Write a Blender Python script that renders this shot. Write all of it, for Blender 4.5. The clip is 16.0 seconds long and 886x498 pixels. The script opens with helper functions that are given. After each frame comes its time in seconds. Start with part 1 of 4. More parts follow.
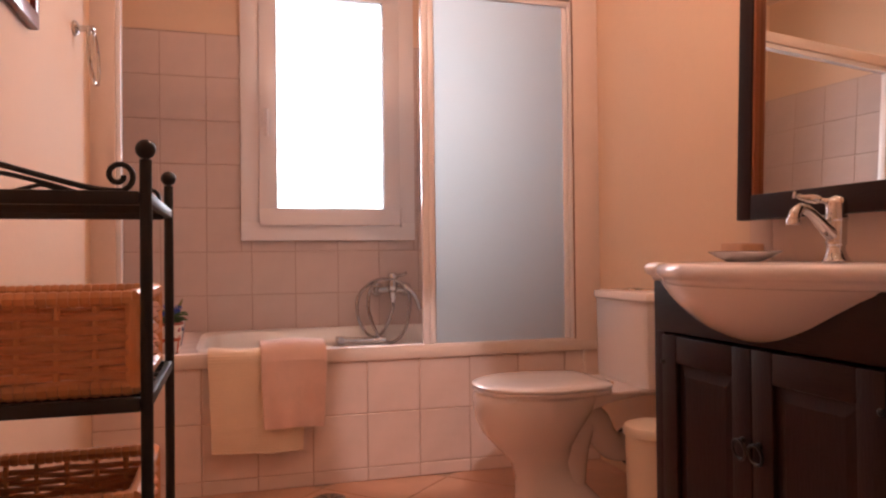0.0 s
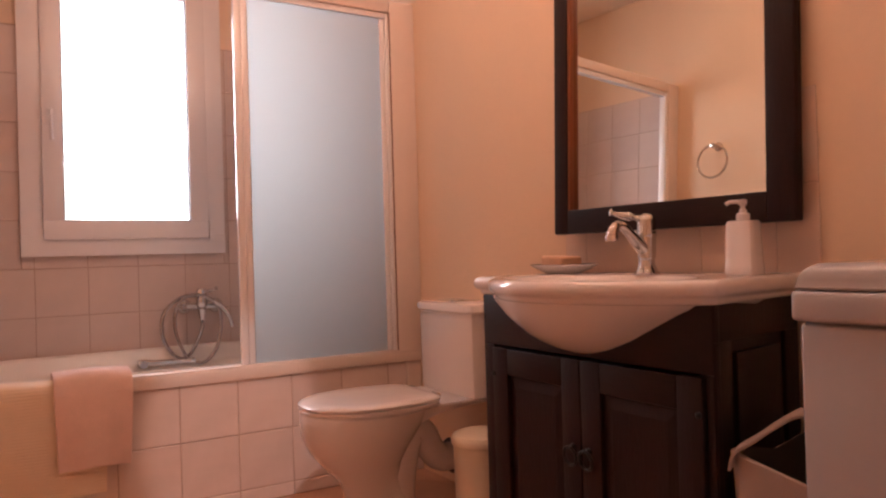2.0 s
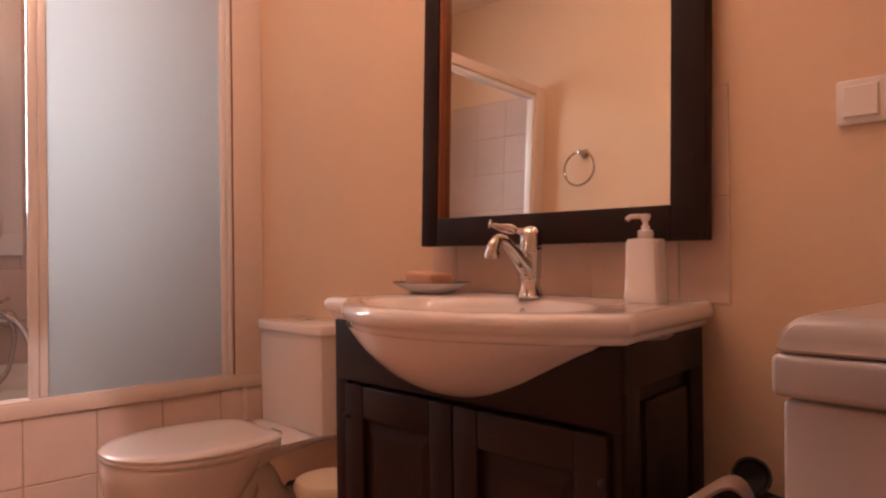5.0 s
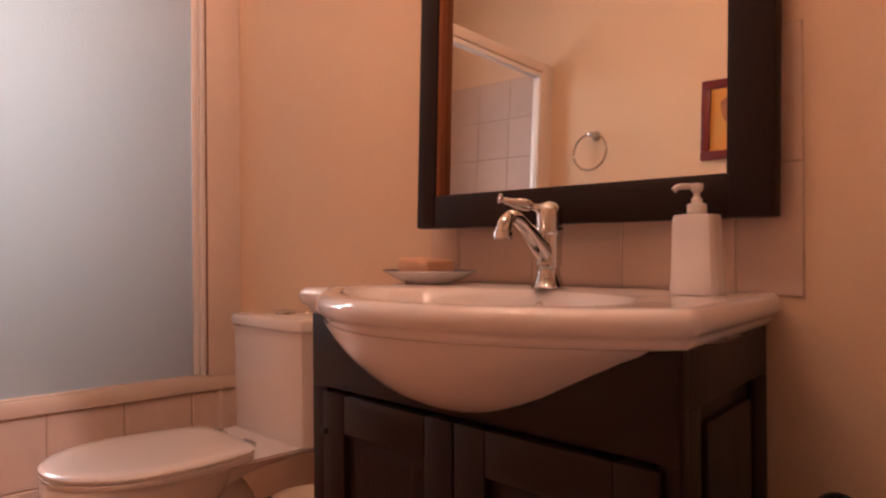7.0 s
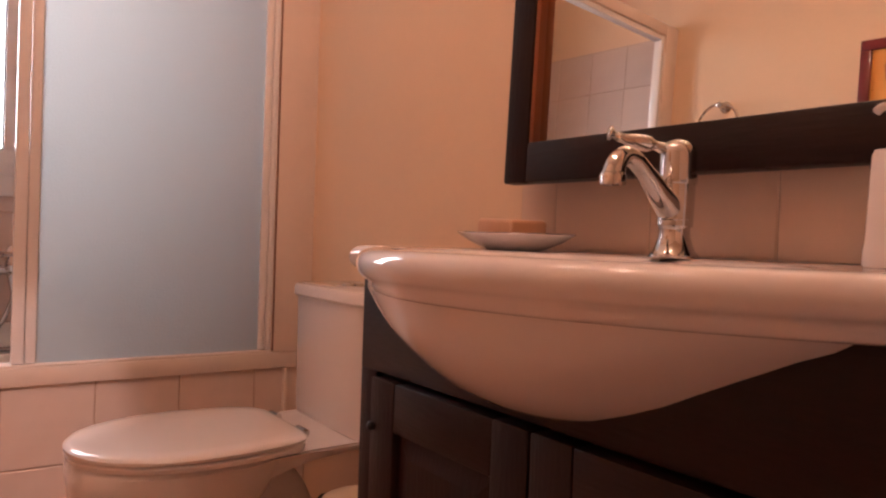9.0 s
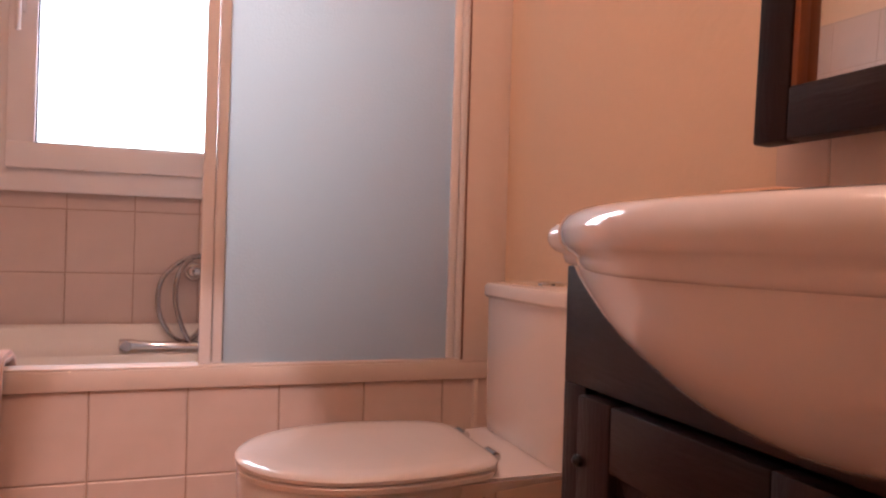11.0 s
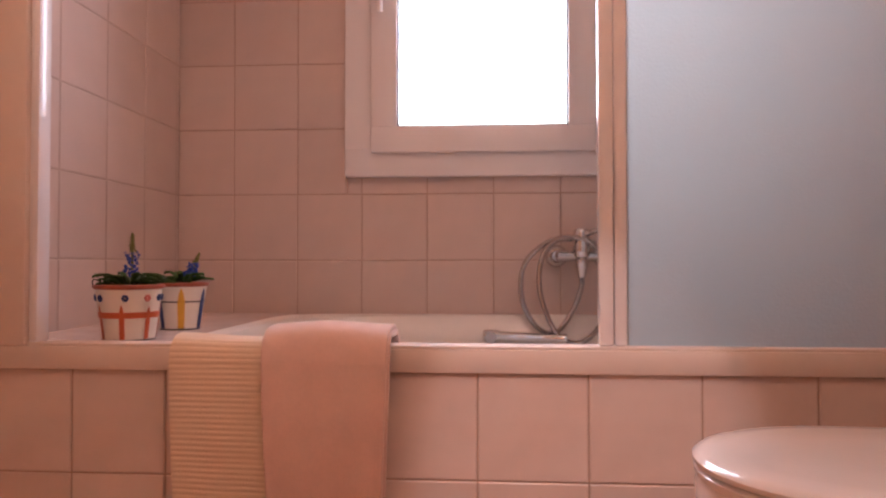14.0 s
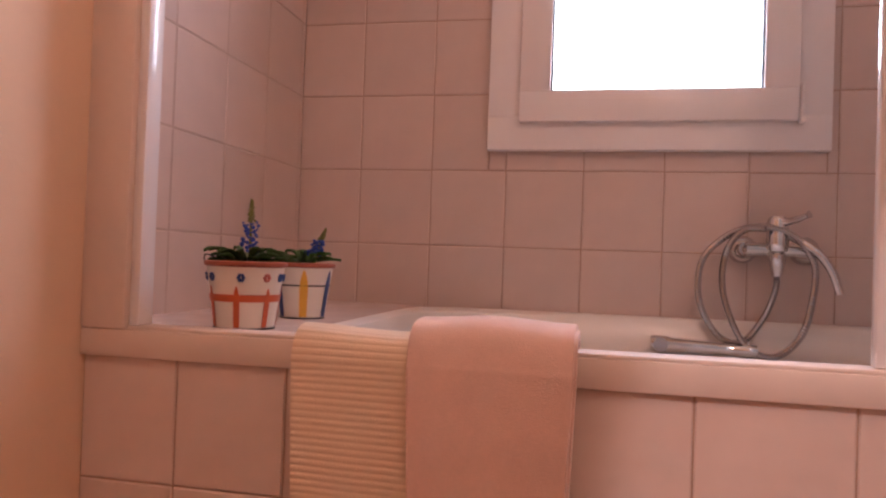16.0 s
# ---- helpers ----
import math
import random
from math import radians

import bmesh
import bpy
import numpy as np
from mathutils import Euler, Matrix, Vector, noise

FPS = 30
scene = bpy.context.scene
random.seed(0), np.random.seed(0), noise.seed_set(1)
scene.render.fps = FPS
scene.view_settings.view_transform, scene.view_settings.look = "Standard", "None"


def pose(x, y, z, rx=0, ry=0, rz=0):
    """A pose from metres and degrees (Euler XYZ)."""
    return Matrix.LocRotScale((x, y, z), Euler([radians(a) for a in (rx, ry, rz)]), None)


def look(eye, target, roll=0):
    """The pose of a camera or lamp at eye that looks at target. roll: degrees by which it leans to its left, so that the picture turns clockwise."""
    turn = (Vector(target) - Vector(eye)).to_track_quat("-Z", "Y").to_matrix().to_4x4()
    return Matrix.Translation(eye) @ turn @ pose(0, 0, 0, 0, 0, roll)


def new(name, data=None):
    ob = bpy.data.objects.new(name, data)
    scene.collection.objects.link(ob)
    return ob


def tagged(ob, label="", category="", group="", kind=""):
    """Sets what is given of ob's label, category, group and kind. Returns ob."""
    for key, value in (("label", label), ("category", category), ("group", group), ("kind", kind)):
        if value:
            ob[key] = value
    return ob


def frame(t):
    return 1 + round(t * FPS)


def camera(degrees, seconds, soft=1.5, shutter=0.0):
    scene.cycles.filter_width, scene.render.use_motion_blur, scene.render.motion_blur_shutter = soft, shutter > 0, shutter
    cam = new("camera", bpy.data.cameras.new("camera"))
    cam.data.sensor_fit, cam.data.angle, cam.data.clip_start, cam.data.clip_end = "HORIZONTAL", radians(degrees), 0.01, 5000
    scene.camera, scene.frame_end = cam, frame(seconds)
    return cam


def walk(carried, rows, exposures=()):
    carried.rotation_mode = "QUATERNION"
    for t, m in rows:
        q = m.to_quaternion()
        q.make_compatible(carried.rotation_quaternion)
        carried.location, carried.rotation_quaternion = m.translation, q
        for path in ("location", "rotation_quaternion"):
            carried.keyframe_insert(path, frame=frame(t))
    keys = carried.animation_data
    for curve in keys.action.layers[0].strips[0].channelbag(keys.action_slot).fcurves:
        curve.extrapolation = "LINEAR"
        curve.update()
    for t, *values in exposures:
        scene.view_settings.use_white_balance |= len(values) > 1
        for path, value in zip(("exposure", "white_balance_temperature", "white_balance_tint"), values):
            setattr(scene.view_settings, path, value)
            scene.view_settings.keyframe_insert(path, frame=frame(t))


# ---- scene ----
cam = camera(62.3, 16.0, soft=2.3)
PATH = [
    (0, (-0.481, -2.696, 0.825), (0.074, -0.775, 0.848), -0.6),
    (0.5, (-0.499, -2.675, 0.825), (0.188, -0.797, 0.855), -0.9),
    (1, (-0.526, -2.659, 0.836), (0.316, -0.845, 0.865), -1.2),
    (1.5, (-0.538, -2.643, 0.848), (0.414, -0.884, 0.874), -1.4),
    (2, (-0.537, -2.623, 0.863), (0.511, -0.919, 0.885), -1.7),
    (2.5, (-0.53, -2.594, 0.884), (0.596, -0.941, 0.89), -2.1),
    (3, (-0.499, -2.555, 0.902), (0.684, -0.942, 0.893), -2.3),
    (3.5, (-0.461, -2.511, 0.908), (0.766, -0.931, 0.89), -2.4),
    (4, (-0.407, -2.456, 0.912), (0.868, -0.915, 0.887), -2.1),
    (4.5, (-0.383, -2.41, 0.894), (0.933, -0.904, 0.897), -1.0),
    (5, (-0.338, -2.346, 0.899), (1.022, -0.879, 0.913), -0.7),
    (7.6, (-0.096, -2.09, 0.869), (1.263, -0.622, 0.864), -0.3),
    (8, (-0.051, -2.05, 0.863), (1.264, -0.544, 0.844), 0.1),
    (8.2, (-0.021, -2.028, 0.853), (1.255, -0.488, 0.832), 0.6),
    (10.3, (0.15, -1.806, 0.795), (1.056, -0.023, 0.771), 2.1),
    (10.5, (0.161, -1.785, 0.793), (1.012, 0.025, 0.773), 2.0),
    (11, (0.183, -1.722, 0.774), (0.849, 0.164, 0.77), 1.7),
    (11.5, (0.182, -1.671, 0.755), (0.685, 0.265, 0.743), 1.6),
    (12, (0.171, -1.612, 0.733), (0.504, 0.359, 0.701), 1.3),
    (12.5, (0.146, -1.54, 0.703), (0.342, 0.45, 0.673), 1.2),
    (13, (0.104, -1.476, 0.682), (0.177, 0.522, 0.662), 0.9),
    (13.5, (0.073, -1.412, 0.665), (0.041, 0.588, 0.671), 0.5),
    (14, (0.035, -1.338, 0.644), (-0.111, 0.656, 0.685), 0.0),
    (14.5, (0.004, -1.278, 0.636), (-0.235, 0.707, 0.694), -0.5),
    (15, (-0.038, -1.198, 0.627), (-0.37, 0.774, 0.68), -0.8),
    (15.5, (-0.076, -1.127, 0.615), (-0.457, 0.836, 0.66), 0.1),
    (16, (-0.128, -1.032, 0.616), (-0.55, 0.923, 0.646), 2.0),
]
walk(cam, [(t, look(eye, target, roll)) for t, eye, target, roll in PATH], [(0, 0.15, 6250, 10), (2.5, 0.06, 6380, 10), (5, 0.01, 6540, 10), (8, 0.01, 6600, 10), (11, 0.16, 5950, 10), (13.5, 0.17, 5950, 10), (16, 0.17, 5850, 10)])

# ---- light ----
world = bpy.data.worlds.new("world")
scene.world = world
world.use_nodes = True
sky = world.node_tree.nodes.new("ShaderNodeTexSky")
sky.sky_type, sky.sun_disc = "NISHITA", False
sky.sun_elevation, sky.sun_rotation = radians(40), radians(200)
world.node_tree.links.new(sky.outputs[0], world.node_tree.nodes["Background"].inputs[0])
world.node_tree.nodes["Background"].inputs[1].default_value = 0.1

DAY, BULB = (0.92, 0.87, 1.0), (1.0, 0.60, 0.46)
day = bpy.data.lights.new("window_daylight", "AREA")
day.shape, day.size, day.size_y, day.energy, day.color = "RECTANGLE", 0.62, 1.10, 16, DAY
new("window_daylight", day).matrix_world = look((-0.01, 1.10, 1.585), (-0.01, 0, 1.585))
for y in (-0.85, -1.15, -1.45):
    bulb = bpy.data.lights.new("bulb", "POINT")
    bulb.energy, bulb.color, bulb.shadow_soft_size = 6.9, BULB, 0.03
    new("bulb_light", bulb).matrix_world = pose(0.22, y, 2.32)

# Added fill: a narrow cone that makes the bright band on the tub front.
tub_fill = bpy.data.lights.new("tub_fill", "SPOT")
tub_fill.energy, tub_fill.color, tub_fill.shadow_soft_size, tub_fill.spot_size, tub_fill.spot_blend = 74, (1.0, 0.74, 0.68), 0.03, radians(15), 0.45
new("tub_fill_light", tub_fill).matrix_world = look((0.0, -1.75, 2.32), (0.20, 0.0, 0.25))

# ---- materials ----
def material(name, colour, rough=0.5, metal=0.0, vary=0.06, scale=6.0, fine=60.0, bump=0.0, bump_scale=80.0,
             spread=0.0, coat=0.0, second=None, sheen=0.0, stretch=(1, 1, 1), spec=0.5):
    """A surface with variation at two scales, relief, and a shade of its own for each piece."""
    m = bpy.data.materials.new(name)
    m.use_nodes = True
    n, l = m.node_tree.nodes, m.node_tree.links
    b = n["Principled BSDF"]
    b.inputs["Roughness"].default_value, b.inputs["Metallic"].default_value = rough, metal
    b.inputs["Coat Weight"].default_value, b.inputs["Coat Roughness"].default_value = coat, 0.08
    b.inputs["Sheen Weight"].default_value = sheen
    b.inputs["Specular IOR Level"].default_value = spec
    tc = n.new("ShaderNodeTexCoord")
    mp = n.new("ShaderNodeMapping")
    mp.inputs["Scale"].default_value = stretch
    l.new(tc.outputs["Object"], mp.inputs["Vector"])
    big, small = n.new("ShaderNodeTexNoise"), n.new("ShaderNodeTexNoise")
    big.inputs["Scale"].default_value, small.inputs["Scale"].default_value = scale, fine
    big.inputs["Detail"].default_value, small.inputs["Detail"].default_value = 4, 3
    for k in (big, small):
        l.new(mp.outputs[0], k.inputs["Vector"])
    info = n.new("ShaderNodeObjectInfo")
    a = n.new("ShaderNodeMath")
    a.operation = "MULTIPLY_ADD"
    l.new(big.outputs["Fac"], a.inputs[0])
    a.inputs[1].default_value = vary * 2
    a.inputs[2].default_value = 1 - vary
    c = n.new("ShaderNodeMath")
    c.operation = "MULTIPLY_ADD"
    l.new(small.outputs["Fac"], c.inputs[0])
    c.inputs[1].default_value = vary
    c.inputs[2].default_value = 1 - vary / 2
    e = n.new("ShaderNodeMath")
    e.operation = "MULTIPLY_ADD"
    l.new(info.outputs["Random"], e.inputs[0])
    e.inputs[1].default_value = spread
    e.inputs[2].default_value = 1 - spread / 2
    p, q = n.new("ShaderNodeMath"), n.new("ShaderNodeMath")
    p.operation = q.operation = "MULTIPLY"
    l.new(a.outputs[0], p.inputs[0]), l.new(c.outputs[0], p.inputs[1])
    l.new(p.outputs[0], q.inputs[0]), l.new(e.outputs[0], q.inputs[1])
    base = n.new("ShaderNodeMix")
    base.data_type = "RGBA"
    base.inputs["A"].default_value = (*colour, 1)
    base.inputs["B"].default_value = (*(second or colour), 1)
    l.new(big.outputs["Fac"], base.inputs["Factor"])
    mul = n.new("ShaderNodeVectorMath")
    mul.operation = "SCALE"
    l.new(base.outputs["Result"], mul.inputs[0]), l.new(q.outputs[0], mul.inputs["Scale"])
    l.new(mul.outputs[0], b.inputs["Base Color"])
    if rough > 0.02:
        r = n.new("ShaderNodeMath")
        r.operation = "MULTIPLY_ADD"
        l.new(small.outputs["Fac"], r.inputs[0])
        r.inputs[1].default_value = rough * 0.2
        r.inputs[2].default_value = rough * 0.9
        l.new(r.outputs[0], b.inputs["Roughness"])
    if bump:
        t = n.new("ShaderNodeTexNoise")
        t.inputs["Scale"].default_value, t.inputs["Detail"].default_value = bump_scale, 5
        l.new(mp.outputs[0], t.inputs["Vector"])
        k = n.new("ShaderNodeBump")
        k.inputs["Strength"].default_value, k.inputs["Distance"].default_value = bump, 0.004
        l.new(t.outputs["Fac"], k.inputs["Height"]), l.new(k.outputs[0], b.inputs["Normal"])
    return m


PLASTER = material("wall_paint", (0.785, 0.57, 0.405), 0.75, vary=0.04, scale=2.5, bump=0.25, bump_scale=45)
PLASTER_WARM = material("ceiling_paint", (0.80, 0.64, 0.48), 0.8, vary=0.03, scale=2, bump=0.15)
TILE = material("wall_tile", (0.60, 0.462, 0.402), 0.38, vary=0.045, scale=5, fine=22, spread=0.07,
                second=(0.665, 0.52, 0.455))
TILE_PALE = material("tub_tile", (0.715, 0.572, 0.505), 0.26, vary=0.08, scale=8, fine=22, spread=0.07,
                     second=(0.75, 0.628, 0.585))
SPLASH = material("splash_tile", (0.72, 0.53, 0.43), 0.3, vary=0.06, scale=8, fine=22, spread=0.04, second=(0.75, 0.56, 0.46))
GROUT_PALE = material("pale_grout", (0.54, 0.41, 0.335), 0.9, vary=0.1, scale=14, bump=0.2)
GROUT = material("grout", (0.47, 0.315, 0.235), 0.9, vary=0.15, scale=14, bump=0.3)
FLOOR_TILE = material("floor_tile", (0.54, 0.28, 0.18), 0.3, vary=0.12, scale=7, fine=40, bump=0.08, spread=0.12,
                      second=(0.62, 0.36, 0.24))
PVC = material("white_pvc", (0.84, 0.78, 0.755), 0.32, vary=0.02, scale=3)
CREAM = material("cream_lacquer", (0.76, 0.645, 0.58), 0.55, vary=0.05, scale=5, spec=0.3)
ALU = material("white_aluminium", (0.88, 0.85, 0.86), 0.22, vary=0.03, scale=6, coat=0.3)
CERAMIC = material("white_ceramic", (0.80, 0.735, 0.725), 0.08, vary=0.02, scale=3, coat=0.6)
ACRYLIC = material("bath_acrylic", (0.80, 0.74, 0.68), 0.32, vary=0.03, scale=3, coat=0.1)
SEAT = material("seat_plastic", (0.80, 0.735, 0.725), 0.16, vary=0.02, scale=4, coat=0.3)
PLASTIC = material("cream_plastic", (0.78, 0.66, 0.52), 0.35, vary=0.03, scale=5)
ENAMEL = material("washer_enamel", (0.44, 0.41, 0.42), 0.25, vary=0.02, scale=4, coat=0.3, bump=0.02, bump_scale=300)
CHROME = material("chrome", (0.66, 0.645, 0.64), 0.06, 1.0, vary=0.03, scale=20)
STEEL = material("hose_steel", (0.42, 0.40, 0.40), 0.25, 1.0, vary=0.05, scale=30)
WOOD = material("dark_wood", (0.034, 0.0120, 0.0090), 0.40, vary=0.75, scale=6, fine=34, bump=0.2, bump_scale=30, second=(0.0035, 0.0032, 0.0042),
                stretch=(6, 6, 0.8), spec=0.24)
WOOD_H = material("dark_wood_cross", (0.033, 0.0118, 0.0090), 0.40, vary=0.75, scale=6, fine=34, bump=0.2, bump_scale=30, second=(0.0035, 0.0032, 0.0042),
                  stretch=(6, 0.8, 6), spec=0.24)
# Mirror frame wood where warm light catches it, the light painted as orange.
WOOD_LIT_EDGE = material("lit_wood_edge", (0.30, 0.085, 0.022), 0.42, vary=0.25, scale=6, second=(0.16, 0.04, 0.012), stretch=(6, 6, 0.8))
IRON = material("black_iron", (0.007, 0.0075, 0.008), 0.45, 0.0, vary=0.15, scale=20, bump=0.05)
WICKER = material("wicker", (0.70, 0.37, 0.20), 0.45, vary=0.3, scale=40, fine=120, spread=0.5, second=(0.40, 0.155, 0.065), coat=0.2)
WICKER_PALE = material("wicker_edge", (0.72, 0.40, 0.21), 0.45, vary=0.2, scale=30, fine=120, spread=0.3, second=(0.50, 0.20, 0.065), coat=0.2)
TOWEL_Y = material("waffle_towel", (0.82, 0.65, 0.49), 0.95, vary=0.06, scale=14, fine=300, bump=0.25, bump_scale=600, sheen=0.4)
TOWEL_P = material("terry_towel", (0.79, 0.56, 0.49), 0.95, vary=0.11, scale=16, fine=160, bump=0.3, bump_scale=480, sheen=0.5)
POT = material("painted_pot", (0.80, 0.74, 0.66), 0.3, vary=0.05, scale=14, coat=0.3)
RED = material("red_glaze", (0.55, 0.11, 0.04), 0.35, vary=0.15, scale=30)
RIM = material("terracotta_rim", (0.36, 0.095, 0.055), 0.5, vary=0.2, scale=30)
BLUE = material("blue_glaze", (0.012, 0.045, 0.19), 0.35, vary=0.2, scale=30)
YELLOW = material("yellow_glaze", (0.75, 0.42, 0.05), 0.35, vary=0.12, scale=30)
PINK = material("pink_glaze", (0.60, 0.20, 0.18), 0.35, vary=0.12, scale=30)
BLACK = material("black_glaze", (0.02, 0.018, 0.02), 0.35, vary=0.1)
LEAF = material("leaf", (0.045, 0.12, 0.022), 0.45, vary=0.3, scale=30, spread=0.4)
BUD = material("flower_bud", (0.20, 0.20, 0.05), 0.5, vary=0.25, scale=60)
PETAL = material("blue_petal", (0.030, 0.085, 0.46), 0.5, vary=0.3, scale=60)
SOIL = material("soil", (0.035, 0.020, 0.012), 0.95, vary=0.4, scale=60, bump=1.0)
SOAP = material("soap", (0.62, 0.33, 0.19), 0.45, vary=0.06, scale=20, second=(0.70, 0.40, 0.25))
DISH_DARK = material("dish_pattern", (0.05, 0.055, 0.10), 0.2, vary=0.5, scale=80, second=(0.30, 0.25, 0.22), coat=0.4)
CANVAS = material("bag_canvas", (0.40, 0.31, 0.27), 0.9, vary=0.06, scale=20, fine=300, bump=0.5, bump_scale=400)
CANVAS_IN = material("bag_lining", (0.055, 0.045, 0.035), 0.9, vary=0.1, scale=20, fine=300, bump=0.4, bump_scale=400)
MAROON = material("maroon_frame", (0.16, 0.012, 0.018), 0.3, vary=0.12, scale=10, coat=0.4)
PRINT = material("print_yellow", (0.74, 0.43, 0.12), 0.6, vary=0.12, scale=8, second=(0.66, 0.24, 0.04))
PRINT_DARK = material("print_brown", (0.30, 0.10, 0.04), 0.6, vary=0.3, scale=18, second=(0.50, 0.20, 0.10))
GAP_SHADE = material("brown_gap_shade", (0.20, 0.10, 0.07), 0.6, vary=0.1)
SEAM = material("seam_grey", (0.30, 0.28, 0.28), 0.5, vary=0.05)
GREY = material("grey_plastic", (0.05, 0.055, 0.07), 0.35, vary=0.05)
PIPE = material("drain_pipe", (0.62, 0.42, 0.30), 0.4, vary=0.08, scale=20)
RUBBER = material("rubber", (0.02, 0.02, 0.02), 0.6, vary=0.1)
DOOR_PAINT = material("door_paint", (0.72, 0.62, 0.50), 0.4, vary=0.03, scale=3)

MIRROR = bpy.data.materials.new("mirror_glass")
MIRROR.use_nodes = True
MIRROR.node_tree.nodes["Principled BSDF"].inputs["Metallic"].default_value = 1
MIRROR.node_tree.nodes["Principled BSDF"].inputs["Roughness"].default_value = 0.0
MIRROR.node_tree.nodes["Principled BSDF"].inputs["Base Color"].default_value = (0.82, 0.81, 0.74, 1)


def clear_glass(name):
    m = bpy.data.materials.new(name)
    m.use_nodes = True
    n, l = m.node_tree.nodes, m.node_tree.links
    n.remove(n["Principled BSDF"])
    t, g, f, x = (n.new("ShaderNode" + k) for k in ("BsdfTransparent", "BsdfGlossy", "Fresnel", "MixShader"))
    g.inputs["Roughness"].default_value = 0.02
    f.inputs["IOR"].default_value = 1.25
    l.new(f.outputs[0], x.inputs[0]), l.new(t.outputs[0], x.inputs[1]), l.new(g.outputs[0], x.inputs[2])
    l.new(x.outputs[0], n["Material Output"].inputs[0])
    return m


def frosted_glass(name):
    m = bpy.data.materials.new(name)
    m.use_nodes = True
    n, l = m.node_tree.nodes, m.node_tree.links
    n.remove(n["Principled BSDF"])
    t, d, g, x, y = (n.new("ShaderNode" + k) for k in ("BsdfTranslucent", "BsdfDiffuse", "BsdfGlossy", "MixShader", "MixShader"))
    tc, no, bp = (n.new("ShaderNode" + k) for k in ("TexCoord", "TexNoise", "Bump"))
    no.inputs["Scale"].default_value, no.inputs["Detail"].default_value = 190, 3
    bp.inputs["Strength"].default_value, bp.inputs["Distance"].default_value = 0.2, 0.004
    l.new(tc.outputs["Object"], no.inputs["Vector"]), l.new(no.outputs["Fac"], bp.inputs["Height"])
    t.inputs["Color"].default_value = (0.53, 0.565, 0.56, 1)
    d.inputs["Color"].default_value = (0.50, 0.50, 0.50, 1)
    g.inputs["Roughness"].default_value = 0.35
    for k in (t, d, g):
        l.new(bp.outputs[0], k.inputs["Normal"])
    x.inputs[0].default_value, y.inputs[0].default_value = 0.28, 0.05
    l.new(t.outputs[0], x.inputs[1]), l.new(d.outputs[0], x.inputs[2])
    l.new(x.outputs[0], y.inputs[1]), l.new(g.outputs[0], y.inputs[2])
    l.new(y.outputs[0], n["Material Output"].inputs[0])
    return m


def glowing(name, colour, strength):
    m = bpy.data.materials.new(name)
    m.use_nodes = True
    b = m.node_tree.nodes["Principled BSDF"]
    b.inputs["Emission Color"].default_value = (*colour, 1)
    b.inputs["Emission Strength"].default_value = strength
    return m


CLEAR, FROSTED = clear_glass("clear_glass"), frosted_glass("frosted_glass")
BULB_GLOW = glowing("bulb_glow", (1.0, 0.72, 0.45), 60)


# ---- shapes ----
def box(x0, x1, y0, y1, z0, z1, bevel=0.0, segs=2, bm=None):
    bm = bm or bmesh.new()
    v = [bm.verts.new((x, y, z)) for x in (x0, x1) for y in (y0, y1) for z in (z0, z1)]
    fs = [bm.faces.new([v[i] for i in f]) for f in ((0, 1, 3, 2), (4, 6, 7, 5), (0, 4, 5, 1), (2, 3, 7, 6), (0, 2, 6, 4), (1, 5, 7, 3))]
    if bevel:
        es = list({e for f in fs for e in f.edges})
        bmesh.ops.bevel(bm, geom=es, offset=bevel, segments=segs, affect="EDGES", profile=0.5)
    return bm


def loft(rings, cap0=True, cap1=True, bm=None, closed=True):
    """Skin over rings of equally many points."""
    bm = bm or bmesh.new()
    vs = [[bm.verts.new(p) for p in r] for r in rings]
    n = len(rings[0])
    for a, b in zip(vs, vs[1:]):
        for i in range(n if closed else n - 1):
            j = (i + 1) % n
            bm.faces.new((a[i], a[j], b[j], b[i]))
    if cap0:
        bm.faces.new(vs[0][::-1])
    if cap1:
        bm.faces.new(vs[-1])
    return bm


def lathe(profile, centre=(0, 0, 0), n=28, bm=None, cap0=True, cap1=True):
    cx, cy, cz = centre
    return loft([[(cx + r * math.cos(2 * math.pi * i / n), cy + r * math.sin(2 * math.pi * i / n), cz + z) for i in range(n)]
                 for r, z in profile], cap0, cap1, bm)


def smooth_path(pts, steps=6, closed=False):
    """Catmull-Rom through the points."""
    pts = [Vector(p) for p in pts]
    n = len(pts)
    out = []
    for i in range(n if closed else n - 1):
        if closed:
            a, b, c, d = (pts[(i + k) % n] for k in (-1, 0, 1, 2))
        else:
            a, b, c, d = pts[max(i - 1, 0)], pts[i], pts[i + 1], pts[min(i + 2, n - 1)]
        for s in range(steps):
            t = s / steps
            out.append(0.5 * (2 * b + (c - a) * t + (2 * a - 5 * b + 4 * c - d) * t * t + (3 * b - a - 3 * c + d) * t ** 3))
    return out if closed else out + [pts[-1]]


def tube(pts, r, n=10, bm=None, closed=False, radii=None):
    """A round bar along points."""
    pts = [Vector(p) for p in pts]
    m = len(pts)
    up = Vector((0.31, 0.17, 0.93))
    rings = []
    side = None
    for i, p in enumerate(pts):
        a = pts[(i - 1) % m] if (closed or i) else p
        b = pts[(i + 1) % m] if (closed or i < m - 1) else p
        d = (b - a).normalized()
        side = (d.cross(up) if side is None else side - d * side.dot(d)).normalized()
        w = d.cross(side)
        q = radii[i] if radii else r
        rings.append([p + (side * math.cos(2 * math.pi * k / n) + w * math.sin(2 * math.pi * k / n)) * q for k in range(n)])
    if closed:
        rings.append(rings[0])
    return loft(rings, not closed, not closed, bm)


